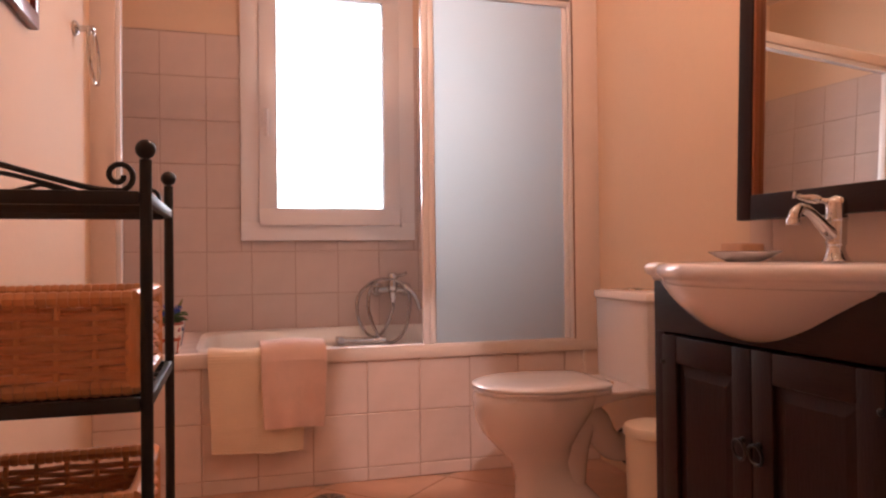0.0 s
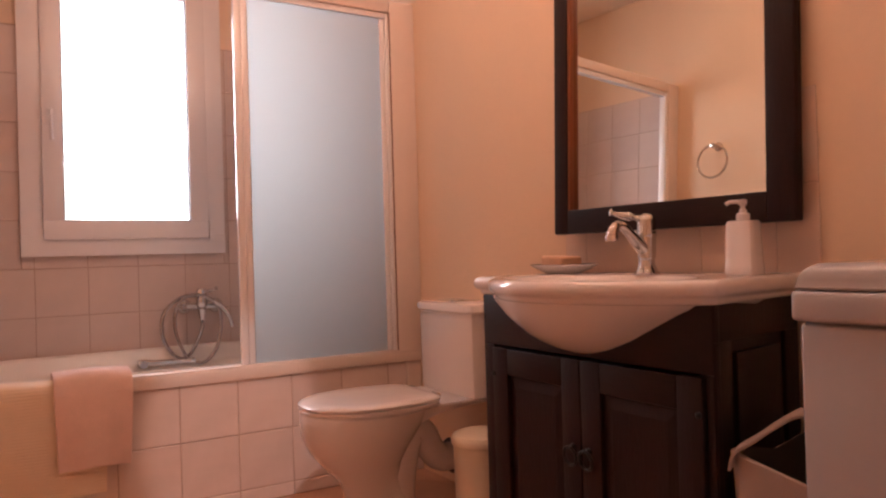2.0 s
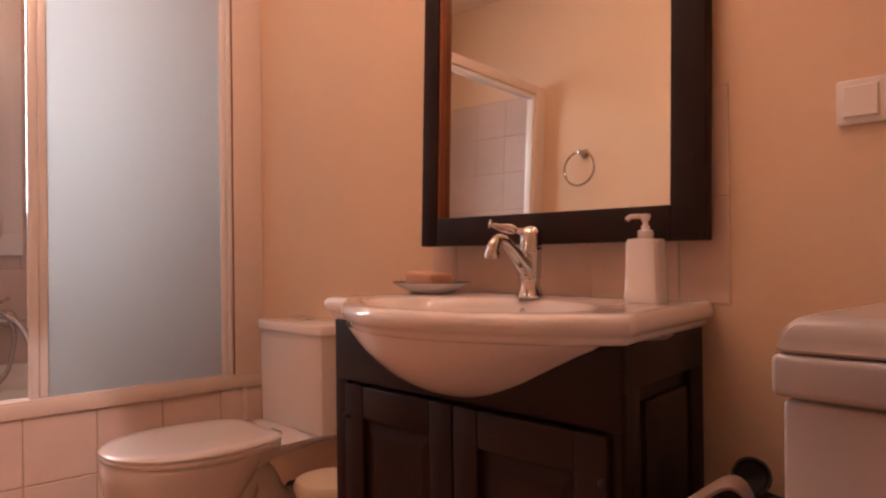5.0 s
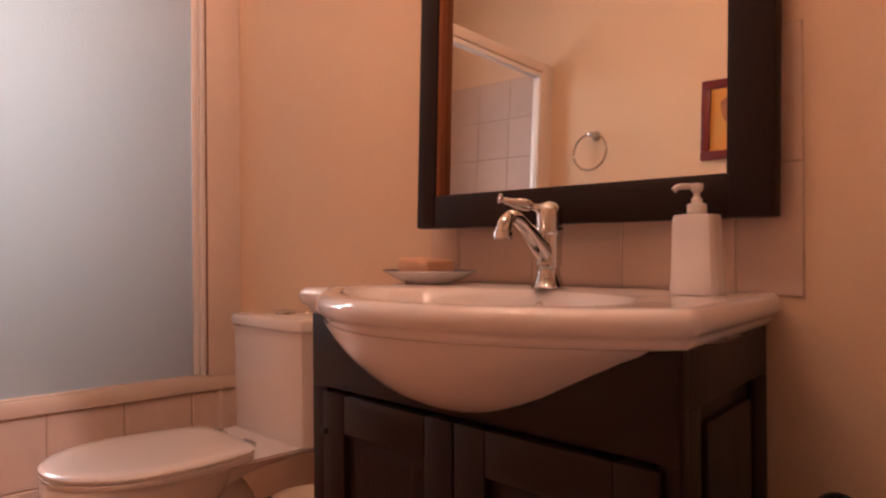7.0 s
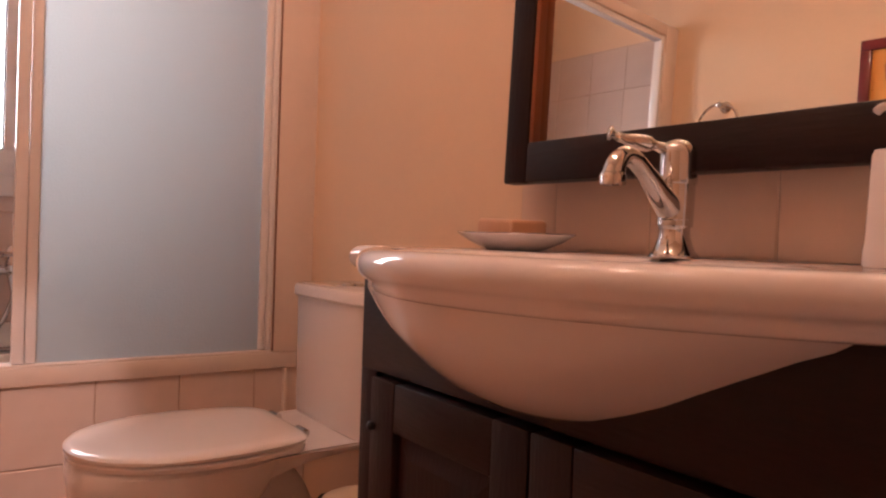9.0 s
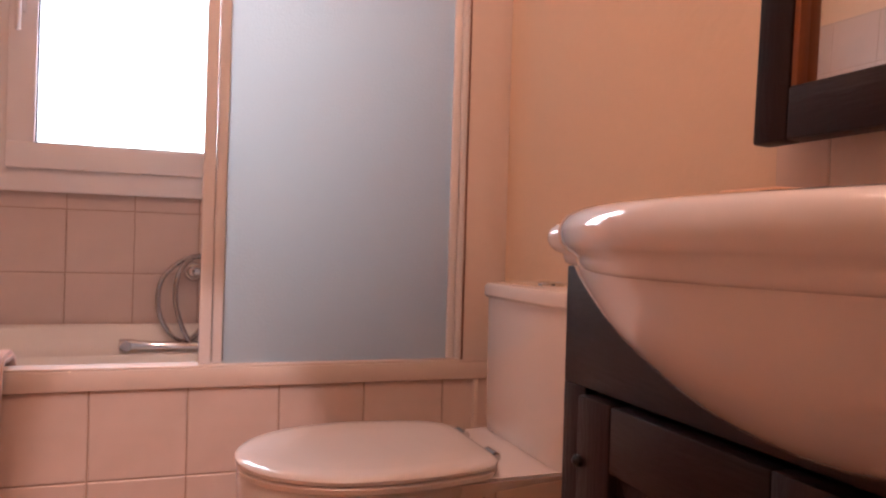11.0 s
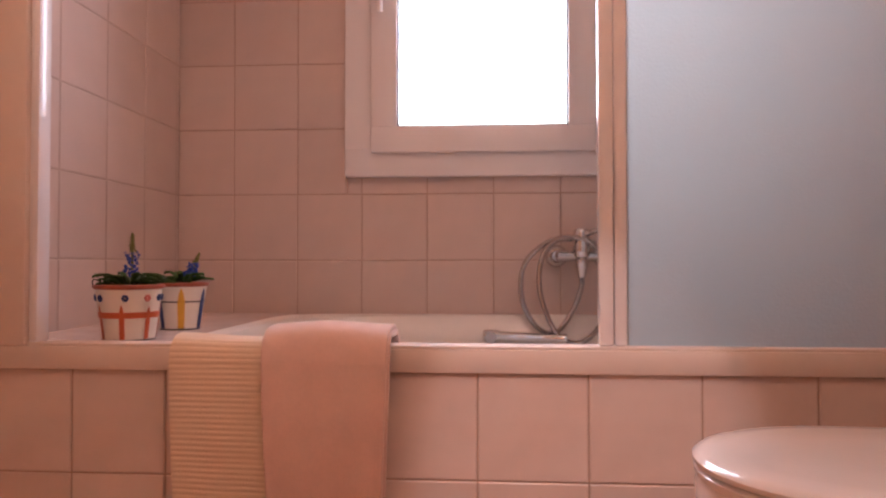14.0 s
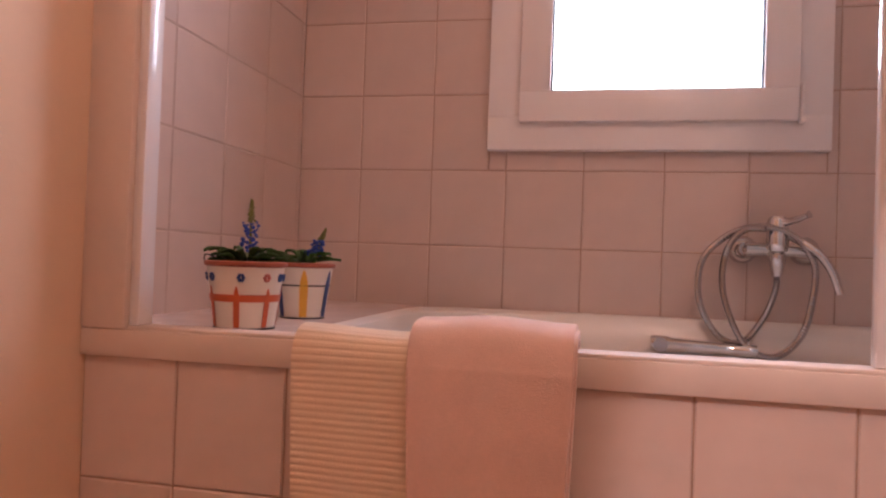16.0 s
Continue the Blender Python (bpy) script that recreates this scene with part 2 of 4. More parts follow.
def mesh_of(bm, mat, smooth=True, angle=35):
    bmesh.ops.recalc_face_normals(bm, faces=bm.faces)
    me = bpy.data.meshes.new("mesh")
    if smooth:
        for f in bm.faces:
            f.smooth = True
        for e in bm.edges:
            if len(e.link_faces) == 2 and e.calc_face_angle(0) > radians(angle):
                e.smooth = False
    bm.to_mesh(me)
    bm.free()
    for k in (mat if isinstance(mat, (list, tuple)) else [mat]):
        me.materials.append(k)
    return me


def part(name, bm, mat, parent, label="", smooth=True, angle=35):
    ob = new(name, mesh_of(bm, mat, smooth, angle))
    ob.parent = parent
    if label:
        ob["label"] = label
    return ob


def thing(name, label, category, group="", m=None):
    ob = new(name)
    ob.empty_display_size = 0.05
    if m is not None:
        ob.matrix_world = m
    return tagged(ob, label, category, group)


def structure(name, bm, mat, label, category, smooth=False):
    return tagged(new(name, mesh_of(bm, mat, smooth)), label, category, kind="structure")


# ---- the room ----
XL, XA, XR, YB, YF, ZC = -0.934, -0.983, 0.957, 0.94, -3.35, 2.50
WX0, WX1, WZ0, WZ1 = -0.425, 0.405, 0.925, 2.24     # window opening

structure("floor", box(XL - 0.1, XR + 0.1, YF - 0.1, YB + 0.2, -0.12, -0.004), GROUT, "terracotta tiled floor laid on the diagonal", "floor")
structure("ceiling", box(XL - 0.1, XR + 0.1, YF - 0.1, YB + 0.2, ZC, ZC + 0.12), PLASTER_WARM, "plain cream painted ceiling", "ceiling")
structure("wall_left", box(XL - 0.12, XL, YF, 0.03, 0, ZC), PLASTER, "cream painted plaster wall with towel ring and picture", "wall")
structure("wall_right", box(XR, XR + 0.12, YF, YB, 0, ZC), PLASTER, "cream painted plaster wall behind the washbasin", "wall")
structure("wall_alcove", box(XL - 0.12, XA, 0.03, YB, 0, ZC), PLASTER, "cream painted wall above the bath tiling", "wall")
structure("wall_back", box(XL - 0.12, XR + 0.12, YF - 0.12, YF, 0, ZC), PLASTER, "plain cream painted plaster wall", "wall")
bm = bmesh.new()
for x0, x1, z0, z1 in ((XL - 0.12, WX0, 0, ZC), (WX1, XR + 0.12, 0, ZC), (WX0, WX1, 0, WZ0), (WX0, WX1, WZ1, ZC)):
    box(x0, x1, YB, YB + 0.22, z0, z1, bm=bm)
wall_window = structure("wall_window", bm, PLASTER, "painted wall with the window above the bathtub", "wall")


# ---- window ----
def bar_frame(x0, x1, z0, z1, w, y0, y1, bevel):
    """Four bars of a frame in the plane of the window wall: bottom, top, two sides."""
    return [box(x0, x1, y0, y1, z0, z0 + w, bevel), box(x0, x1, y0, y1, z1 - w, z1, bevel),
            box(x0, x0 + w, y0, y1, z0 + w, z1 - w, bevel), box(x1 - w, x1, y0, y1, z0 + w, z1 - w, bevel)]


window = tagged(thing("window_1", "white plastic casement window with a bright pane", "window"), kind="structure")
for nm, b in zip(("frame_sill", "frame_head", "frame_jamb", "frame_jamb"), bar_frame(-0.435, 0.413, 0.915, 2.25, 0.088, 0.905, 0.96, 0.0012)):
    part(nm, b, PVC, window)
for nm, b in zip(("sash_rail", "sash_rail", "sash_stile", "sash_stile"), bar_frame(-0.350, 0.332, 0.987, 2.178, 0.080, 0.885, 0.945, 0.0025)):
    part(nm, b, PVC, window)
pane = part("pane", box(-0.275, 0.257, 0.912, 0.930, 1.062, 2.103), CLEAR, window, smooth=False)
pane.visible_shadow = False
gasket = bmesh.new()
for b in ((-0.271, 0.253, 1.0660, 1.0715), (-0.271, 0.253, 2.0935, 2.099), (-0.2705, -0.265, 1.0715, 2.0935), (0.247, 0.2525, 1.0715, 2.0935)):
    box(b[0], b[1], 0.898, 0.912, b[2], b[3], bm=gasket)
part("gasket", gasket, GREY, window, smooth=False)
handle = part("window_handle", box(-0.330, -0.302, 0.873, 0.885, 1.47, 1.545, 0.004), PVC, window)
part("lever", tube(smooth_path([(-0.316, 0.872, 1.53), (-0.316, 0.850, 1.528), (-0.316, 0.842, 1.51), (-0.316, 0.842, 1.405)]), 0.008), PVC, handle)
hinge = part("corner_hinge", box(0.334, 0.349, 0.876, 0.905, 0.980, 0.999, 0.003), PVC, window)
part("pin", lathe([(0.005, 0), (0.005, 0.075)], (0.3415, 0.895, 1.001), 10), PVC, hinge)
sky_card = bmesh.new()
box(-4, 4, 6.0, 6.05, -2, 6, bm=sky_card)
structure("backdrop", sky_card, glowing("bright_sky", (1, 0.97, 0.96), 5), "overexposed white daylight outside the window", "sky")

# ---- bathtub ----
tub = thing("bathtub", "built-in cream white acrylic bathtub behind a tiled front", "bathtub")
deck = bmesh.new()
NT = 48


def stadium(cx, cy, hx, hy, r, z, n=NT):
    """A rounded rectangle of n points."""
    out = []
    for i in range(n):
        a = 2 * math.pi * (i + 0.5) / n
        c, s = math.cos(a), math.sin(a)
        q = 2 + 2.0 * (1 - r)
        k = (abs(c) ** q + abs(s) ** q) ** (-1 / q)
        out.append((cx + hx * c * k, cy + hy * s * k, z))
    return out


TX, TY = 0.140, 0.486
rings = [stadium(TX, TY, sx, sy, r, z) for sx, sy, r, z in ((0.76, 0.434, -2, 0.470), (0.76, 0.434, -2, 0.484), (0.752, 0.428, -2, 0.4905), (0.738, 0.404, -0.8, 0.4905), (0.726, 0.394, -0.6, 0.483),
         (0.716, 0.384, -0.5, 0.455), (0.702, 0.370, -0.5, 0.426), (0.686, 0.350, -0.4, 0.411), (0.668, 0.312, -0.4, 0.403), (0.645, 0.285, -0.2, 0.35), (0.58, 0.24, 0, 0.16), (0.50, 0.19, 0.2, 0.115), (0.2, 0.08, 0.3, 0.108))]
part("basin", loft(rings, False, True), ACRYLIC, tub)
part("drain", lathe([(0.0, 0.004), (0.022, 0.004), (0.026, 0.0), (0.026, -0.004)], (0.55, TY, 0.118), 20, cap0=False), CHROME, tub)
structure("tub_surround", box(XL, XR, 0.012, 0.885, 0.0, 0.10), GROUT, "masonry base under the bathtub", "tub surround")
structure("tub_apron", box(XL, XR, 0.008, 0.055, 0.10, 0.468), GROUT, "masonry apron that carries the tub front tiles", "tub front")
ledge = structure("tub_deck", box(XA + 0.002, -0.60, 0.056, 0.925, 0.45, 0.490, 0.004), TILE_PALE, "flat beige deck at the head of the bathtub", "deck")
structure("tub_ledge_back", box(-0.60, XR - 0.002, 0.9205, 0.931, 0.45, 0.486), ACRYLIC, "narrow white bath rim along the tiled wall", "bath rim")

# ---- shower screen ----
screen = thing("shower_screen", "cream framed bath screen with one frosted sliding panel", "shower screen")
part("bottom_rail", box(XL - 0.003, XR + 0.003, -0.009, 0.052, 0.446, 0.489, 0.0025), CREAM, screen)
part("bottom_track", box(-0.856, 0.845, -0.004, 0.046, 0.489, 0.495, 0.002), CREAM, screen)
part("side_post", box(XL - 0.003, -0.856, -0.012, 0.050, 0.489, 1.905, 0.005), CREAM, screen)
part("side_post", box(0.845, XR + 0.003, -0.012, 0.050, 0.489, 1.905, 0.005), CREAM, screen)
part("top_rail", box(-0.856, 0.845, -0.012, 0.050, 1.856, 1.905, 0.005), CREAM, screen)
part("channel", box(-0.856, -0.839, 0.0, 0.040, 0.495, 1.856, 0.003), ALU, screen, "white aluminium side channel")
part("channel", box(0.832, 0.845, 0.0, 0.040, 0.495, 1.856, 0.003), ALU, screen, "white aluminium side channel")
part("top_track", box(-0.839, 0.832, 0.0, 0.040, 1.834, 1.856, 0.002), ALU, screen)
# Thin dark strip that draws the shadow gap between channel and post.
part("seal", box(0.8425, 0.8465, -0.0135, -0.010, 0.496, 1.856), GAP_SHADE, screen, "brown strip painted for the shadow gap along the post")
panel = part("sliding_panel", box(0.219, 0.246, 0.004, 0.024, 0.496, 1.834, 0.004), ALU, screen, "white aluminium edge of the sliding panel")
part("stile", box(0.247, 0.271, 0.008, 0.030, 0.496, 1.834, 0.005), ALU, panel)
part("stile", box(0.810, 0.831, 0.008, 0.030, 0.496, 1.834, 0.005), ALU, panel)
g = box(0.270, 0.812, 0.014, 0.020, 0.496, 1.834)
glass = part("frosted_pane", g, [CLEAR, FROSTED], panel, "rippled frosted safety glass", smooth=False)
for f in glass.data.polygons:
    f.material_index = 1 if f.normal.y < -0.5 else 0

# ---- bath mixer ----
mixer = thing("bath_mixer", "chrome wall bath mixer with coiled shower hose", "tap")
MX, MY, MZ = 0.288, 0.885, 0.668
for s in (-1, 1):
    part("wall_flange", lathe([(0.0, 0), (0.032, 0), (0.035, 0.008), (0.035, 0.020), (0.029, 0.034), (0.018, 0.042), (0.015, 0.055)], n=20), CHROME, mixer).matrix_basis = pose(MX + s * 0.072, 0.931, MZ, 90)
part("body", tube([(MX - 0.078, MY, MZ), (MX - 0.07, MY, MZ), (MX - 0.03, MY, MZ), (MX + 0.03, MY, MZ), (MX + 0.07, MY, MZ), (MX + 0.078, MY, MZ)], 0.018, 16,
                  radii=[0.012, 0.020, 0.016, 0.016, 0.020, 0.012]), CHROME, mixer)
part("cartridge", lathe([(0.0, -0.005), (0.023, -0.003), (0.0265, 0.012), (0.0265, 0.052), (0.0245, 0.055), (0.0250, 0.059), (0.0245, 0.072), (0.018, 0.081), (0, 0.084)], (MX, MY - 0.012, MZ), 22), CHROME, mixer)
part("lever", tube(smooth_path([(MX, MY - 0.014, MZ + 0.066), (MX + 0.020, MY - 0.036, MZ + 0.068), (MX + 0.040, MY - 0.062, MZ + 0.076), (MX + 0.054, MY - 0.078, MZ + 0.084)], 4), 0.006, 12,
                   radii=[0.011] * 4 + [0.0085] * 4 + [0.007] * 4 + [0.0095]), CHROME, mixer)
part("outlet", lathe([(0.0, -0.052), (0.012, -0.052), (0.014, -0.04), (0.019, -0.02), (0.020, 0.0), (0.012, 0.012), (0, 0.014)], (MX, MY - 0.016, MZ - 0.012), 18), CHROME, mixer)
part("spout", tube(smooth_path([(MX + 0.015, MY - 0.015, MZ + 0.042), (MX + 0.052, MY - 0.035, MZ + 0.018), (MX + 0.086, MY - 0.05, MZ - 0.010), (MX + 0.113, MY - 0.055, MZ - 0.052), (MX + 0.128, MY - 0.057, MZ - 0.100)]),
                   0.0105, 14, radii=None), CHROME, mixer)
hose_pts = [(MX, MY - 0.016, MZ - 0.062), (MX - 0.004, MY - 0.022, MZ - 0.10), (MX - 0.03, MY - 0.03, MZ - 0.165), (MX - 0.08, MY - 0.04, MZ - 0.225), (MX - 0.135, MY - 0.04, MZ - 0.21),
            (MX - 0.178, MY - 0.03, MZ - 0.13), (MX - 0.172, MY - 0.02, MZ - 0.03), (MX - 0.11, MY - 0.015, MZ + 0.035), (MX - 0.04, MY - 0.03, MZ + 0.055), (MX + 0.03, MY - 0.035, MZ + 0.035),
            (MX + 0.075, MY - 0.045, MZ - 0.03), (MX + 0.072, MY - 0.05, MZ - 0.12), (MX + 0.045, MY - 0.060, MZ - 0.205), (MX - 0.015, MY - 0.075, MZ - 0.252), (MX - 0.080, MY - 0.065, MZ - 0.225),
            (MX - 0.125, MY - 0.045, MZ - 0.11), (MX - 0.120, MY - 0.035, MZ - 0.01), (MX - 0.08, MY - 0.03, MZ + 0.045), (MX - 0.03, MY - 0.035, MZ + 0.05)]
path = smooth_path(hose_pts, 22)
part("hose", tube(path, 0.008, 8, radii=[0.0086 if i % 2 else 0.0072 for i in range(len(path))]), STEEL, mixer, "ribbed steel shower hose")

shower = thing("hand_shower", "chrome hand shower lying along the bath rim", "hand shower")
hx = [(-0.006, 0.0), (-0.004, 0.018), (0.004, 0.0205), (0.034, 0.0205), (0.048, 0.0165), (0.10, 0.0155), (0.16, 0.014), (0.20, 0.013), (0.206, 0.0155), (0.238, 0.0155), (0.240, 0.0)]
part("body", loft([[(x, 0.822 + r * 1.1 * math.cos(2 * math.pi * k / 14), 0.432 - 0.03 * x + r * math.sin(2 * math.pi * k / 14)) for k in range(14)] for x, r in hx], False, False), CHROME, shower)
part("spray_plate", lathe([(0, 0), (0.016, 0), (0.017, 0.004), (0, 0.005)], n=18), STEEL, shower).matrix_basis = pose(0.018, 0.8015, 0.431, 90)

# ---- flower pots ----
def flower_pot(name, label, r0, r1, h, seed, place, kind):
    rnd = random.Random(seed)
    top = thing(name, label, "flower pot", m=pose(*place))
    part("pot_body", lathe([(0, 0), (r0 - 0.003, 0), (r0, 0.003), (r1 - 0.002, h - 0.012), (r1 - 0.007, h - 0.012), (r1 - 0.010, h - 0.028), (0, h - 0.028)], n=40), POT, top)
    part("rim", lathe([(r1 - 0.008, h - 0.012), (r1, h - 0.0125), (r1 + 0.003, h - 0.009), (r1 + 0.003, h - 0.005), (r1 - 0.003, h - 0.003), (r1 - 0.009, h - 0.006), (r1 - 0.008, h - 0.012)], n=40, cap0=False, cap1=False), RIM, top, "terracotta red rim")
    part("soil", lathe([(0, h - 0.014), (r1 - 0.012, h - 0.016), (r1 - 0.012, h - 0.022)], n=24, cap0=False), SOIL, top)

    def on(a, z, off=0.0008):
        r = r0 + (r1 - r0) * (z / h) + off
        return (r * math.cos(a), r * math.sin(a), z)

    def stripe(a, z0, z1, w, mat, label=""):
        b = bmesh.new()
        rows = []
        for k in range(9):
            z = z0 + (z1 - z0) * k / 8
            ww = w * (1.0 if k < 6 else (1, 0.85, 0.6, 0.15)[k - 5])
            rows.append([on(a + ww * (j / 4 - 0.5) / r1, z, 0.0005) for j in range(5)] + [on(a + ww * ((4 - j) / 4 - 0.5) / r1, z, 0.0012) for j in range(5)])
        part("painted_stripe", loft(rows, True, True, b), mat, top, label)

    def band(z, w, mat):
        part("painted_band", lathe([(on(0, z - w / 2)[0], z - w / 2), (on(0, z, 0.0014)[0], z), (on(0, z + w / 2)[0], z + w / 2)], n=40, cap0=False, cap1=False), mat, top)

    if kind == "red":
        for k in range(7):
            stripe(-1.34 + k * 2 * math.pi / 7, 0.004, 0.068 if k % 2 else 0.072, 0.012, RED)
        band(0.052, 0.012, RED)
        for k in range(7):
            a = -1.34 + k * 2 * math.pi / 7
            for da, mat in ((-0.08, PINK), (0.45, BLUE)) if k % 2 else ((0.12, BLUE),):
                b = bmesh.new()
                for j in range(6):
                    w = 2 * math.pi * j / 6
                    p = on(a + da + 0.0045 * math.cos(w) / r1, 0.086 + 0.0045 * math.sin(w), 0.0008)
                    bmesh.ops.create_icosphere(b, subdivisions=1, radius=0.0034, matrix=Matrix.Translation(p))
                part("painted_flower", b, mat, top)
        band(0.0015, 0.003, BLACK)
    else:
        for k in range(6):
            stripe(-1.15 + k * 2 * math.pi / 6, 0.004, 0.096, 0.019, (YELLOW, BLUE)[k % 2])
        band(0.066, 0.003, BLACK)
        band(0.0015, 0.003, BLACK)
    # plant
    plant = bmesh.new()
    for k in range(34):
        a, ln = rnd.uniform(0, 6.28), rnd.uniform(0.030, 0.062)
        s, rise = rnd.uniform(0.0, 0.03), rnd.uniform(0.002, 0.026)
        wd = ln * rnd.uniform(0.28, 0.42)
        ca, sa = math.cos(a), math.sin(a)
        prev = None
        for j in range(6):
            t = j / 5
            d = s + ln * t
            z = h - 0.006 + rise * math.sin(t * 2.2) + 0.006 * math.sin(k)
            w = wd * math.sin(math.pi * (0.08 + 0.92 * t)) * 0.5
            row = [plant.verts.new((ca * d - sa * w * q, sa * d + ca * w * q, z + (0.003 if q else -0.002))) for q in (-1, 0, 1)]
            if prev:
                for q in (0, 1):
                    plant.faces.new((prev[q], prev[q + 1], row[q + 1], row[q]))
            prev = row
    leaves = part("leaves", plant, LEAF, top, "dark green leaves")
    sol = leaves.modifiers.new("thickness", "SOLIDIFY")
    sol.thickness = 0.0008
    sx, sy = (0.012, -0.012) if kind == "red" else (0.024, -0.010)
    lean = 0.0 if kind == "red" else 0.024
    H = 0.100 if kind == "red" else 0.066
    part("stem", tube([(sx, sy, h - 0.02), (sx + lean * 0.5, sy, h + H * 0.5), (sx + lean, sy, h + H)], 0.0022, 8), BUD, top)
    bl, bu = bmesh.new(), bmesh.new()
    for k in range(84):
        t = k / 83
        z = h + 0.012 + (H - 0.012) * t
        rr = (0.0125 if t < 0.58 else 0.013 * (1 - t) + 0.001) * rnd.uniform(0.35, 1.15)
        a = k * 2.4
        p = Vector((sx + lean * t + rr * math.cos(a), sy + rr * math.sin(a), z))
        bmesh.ops.create_icosphere(bl if t < 0.58 else bu, subdivisions=1, radius=rnd.uniform(0.0028, 0.0048) * (1.1 - 0.5 * t),
                                   matrix=Matrix.Translation(p) @ Matrix.Diagonal((1, 1, rnd.uniform(0.5, 1.0), 1)))
    part("blossom", bl, PETAL, top, "blue blossom spike")
    part("buds", bu, BUD, top, "green-yellow buds")
    return top


pot_a = flower_pot("flower_pot", "white pot painted with red grid, blue flower spike", 0.050, 0.066, 0.116, 3, (-0.716, 0.115, 0.490), "red")
part("wire_hook", tube(smooth_path([(-0.066, 0.0, 0.100), (-0.076, -0.004, 0.112), (-0.074, -0.004, 0.122), (-0.060, 0, 0.118)]), 0.0014, 6), BLACK, pot_a)
flower_pot("flower_pot", "white pot painted with yellow and blue stripes, blue flower", 0.044, 0.061, 0.114, 8, (-0.716, 0.362, 0.490), "stripes")

# ---- towels ----
def towel(name, label, x0, x1, zf, zb, lift, mat, ribs, seed, thick, curve=0.0, layers=1):
    """A folded towel over the tub edge: the inner side, over the rail, down the front."""
    rnd = random.Random(seed)
    ctrl = [(0, 0.078 + lift, zb), (0, 0.076 + lift, 0.44), (0, 0.070 + lift, 0.484 + lift * 0.5), (0, 0.050 + lift * 0.5, 0.500 + lift), (0, 0.020, 0.505 + lift), (0, -0.010 - lift * 0.4, 0.501 + lift),
            (0, -0.026 - lift * 0.8, 0.487 + lift * 0.8), (0, -0.032 - lift, 0.468)]
    prof = [(p.y, p.z) for p in smooth_path(ctrl, 5)]
    head, n = len(prof), 126
    prof = [(k + s / 3, prof[k][0] + (prof[k + 1][0] - prof[k][0]) * s / 3, prof[k][1] + (prof[k + 1][1] - prof[k][1]) * s / 3) for k in range(head - 1) for s in range(3)] + [(head - 1, *prof[-1])]
    prof += [(head - 1 + k, -0.032 - lift - 0.004 * math.sin(k / n * 3.1), 0.468 + (zf - 0.468) * k / n) for k in range(1, n + 1)]
    b = bmesh.new()
    nx = 28
    for layer in range(layers):
        rows = []
        run, last = 0.0, prof[0]
        for i, y, z in prof:
            row = []
            run += math.hypot(y - last[1], z - last[2])
            last = (i, y, z)
            side = 1 if i < 18 else -1
            for j in range(nx + 1):
                u = j / nx
                x = x0 + (x1 - x0) * u + layer * 0.004
                f = max(0, (i - head) / n)
                wob = 0.004 * f * math.sin(u * 7 + seed) + 0.003 * f * math.sin(u * 15 + 2 * seed)
                rib = ribs * math.sin(run * 2 * math.pi / 0.0098 + 0.5 * math.sin(u * 4))
                drop = rib * max(0.0, 1 - abs(i - 20) / 9)
                row.append(b.verts.new((x + curve * f * (0.5 - u) - 0.006 * f * (u - 0.5), y - wob - rib * min(1, abs(i - 20) / 9) * (1 if i > 20 else -1) - side * layer * thick * 1.1 * min(1, abs(i - 18) / 12),
                                        z + drop - curve * f * u * 0.35 + 0.003 * math.sin(u * 5 + seed) * f + 0.004 * math.sin(u * 6.0 + seed) * math.exp(-((i - 22) / 9) ** 2) - layer * thick * 1.15 * math.exp(-((i - 20) / 7) ** 2) + 0.006 * layer * f)))
            rows.append(row)
        for a, c in zip(rows, rows[1:]):
            for j in range(nx):
                b.faces.new((a[j], a[j + 1], c[j + 1], c[j]))
    ob = tagged(new(name, mesh_of(b, mat, True, 80)), label, "towel", "towels over the bathtub edge")
    s = ob.modifiers.new("thickness", "SOLIDIFY")
    s.thickness, s.offset = thick, 0
    v = ob.modifiers.new("edge", "BEVEL")
    v.width, v.segments, v.limit_method, v.angle_limit = thick * 0.42, 3, "ANGLE", radians(60)
    return ob


towel("bath_towel", "pale yellow ribbed towel hung over the bathtub edge", -0.562, -0.226, 0.150, 0.30, 0.0, TOWEL_Y, 0.0006, 2, 0.012, 0.02)
towel("hand_towel", "pink terry hand towel folded over the yellow towel", -0.384, -0.158, 0.232, 0.33, 0.024, TOWEL_P, 0.0, 5, 0.010, 0.012, 2)

# ---- toilet ----
toilet = thing("toilet", "white ceramic close-coupled toilet with closed lid", "toilet")
TYC = -0.437


def oval(cx, a, b, z, back=None, n=40, q=2.2):
    """A superellipse ring about the toilet's axis; back: flatten it behind this x."""
    out = []
    for i in range(n):
        w = 2 * math.pi * i / n
        c, s = math.cos(w), math.sin(w)
        k = (abs(c) ** q + abs(s) ** q) ** (-1 / q)
        x = cx + a * c * k
        out.append((min(x, back) if back else x, TYC + b * s * k, z))
    return out


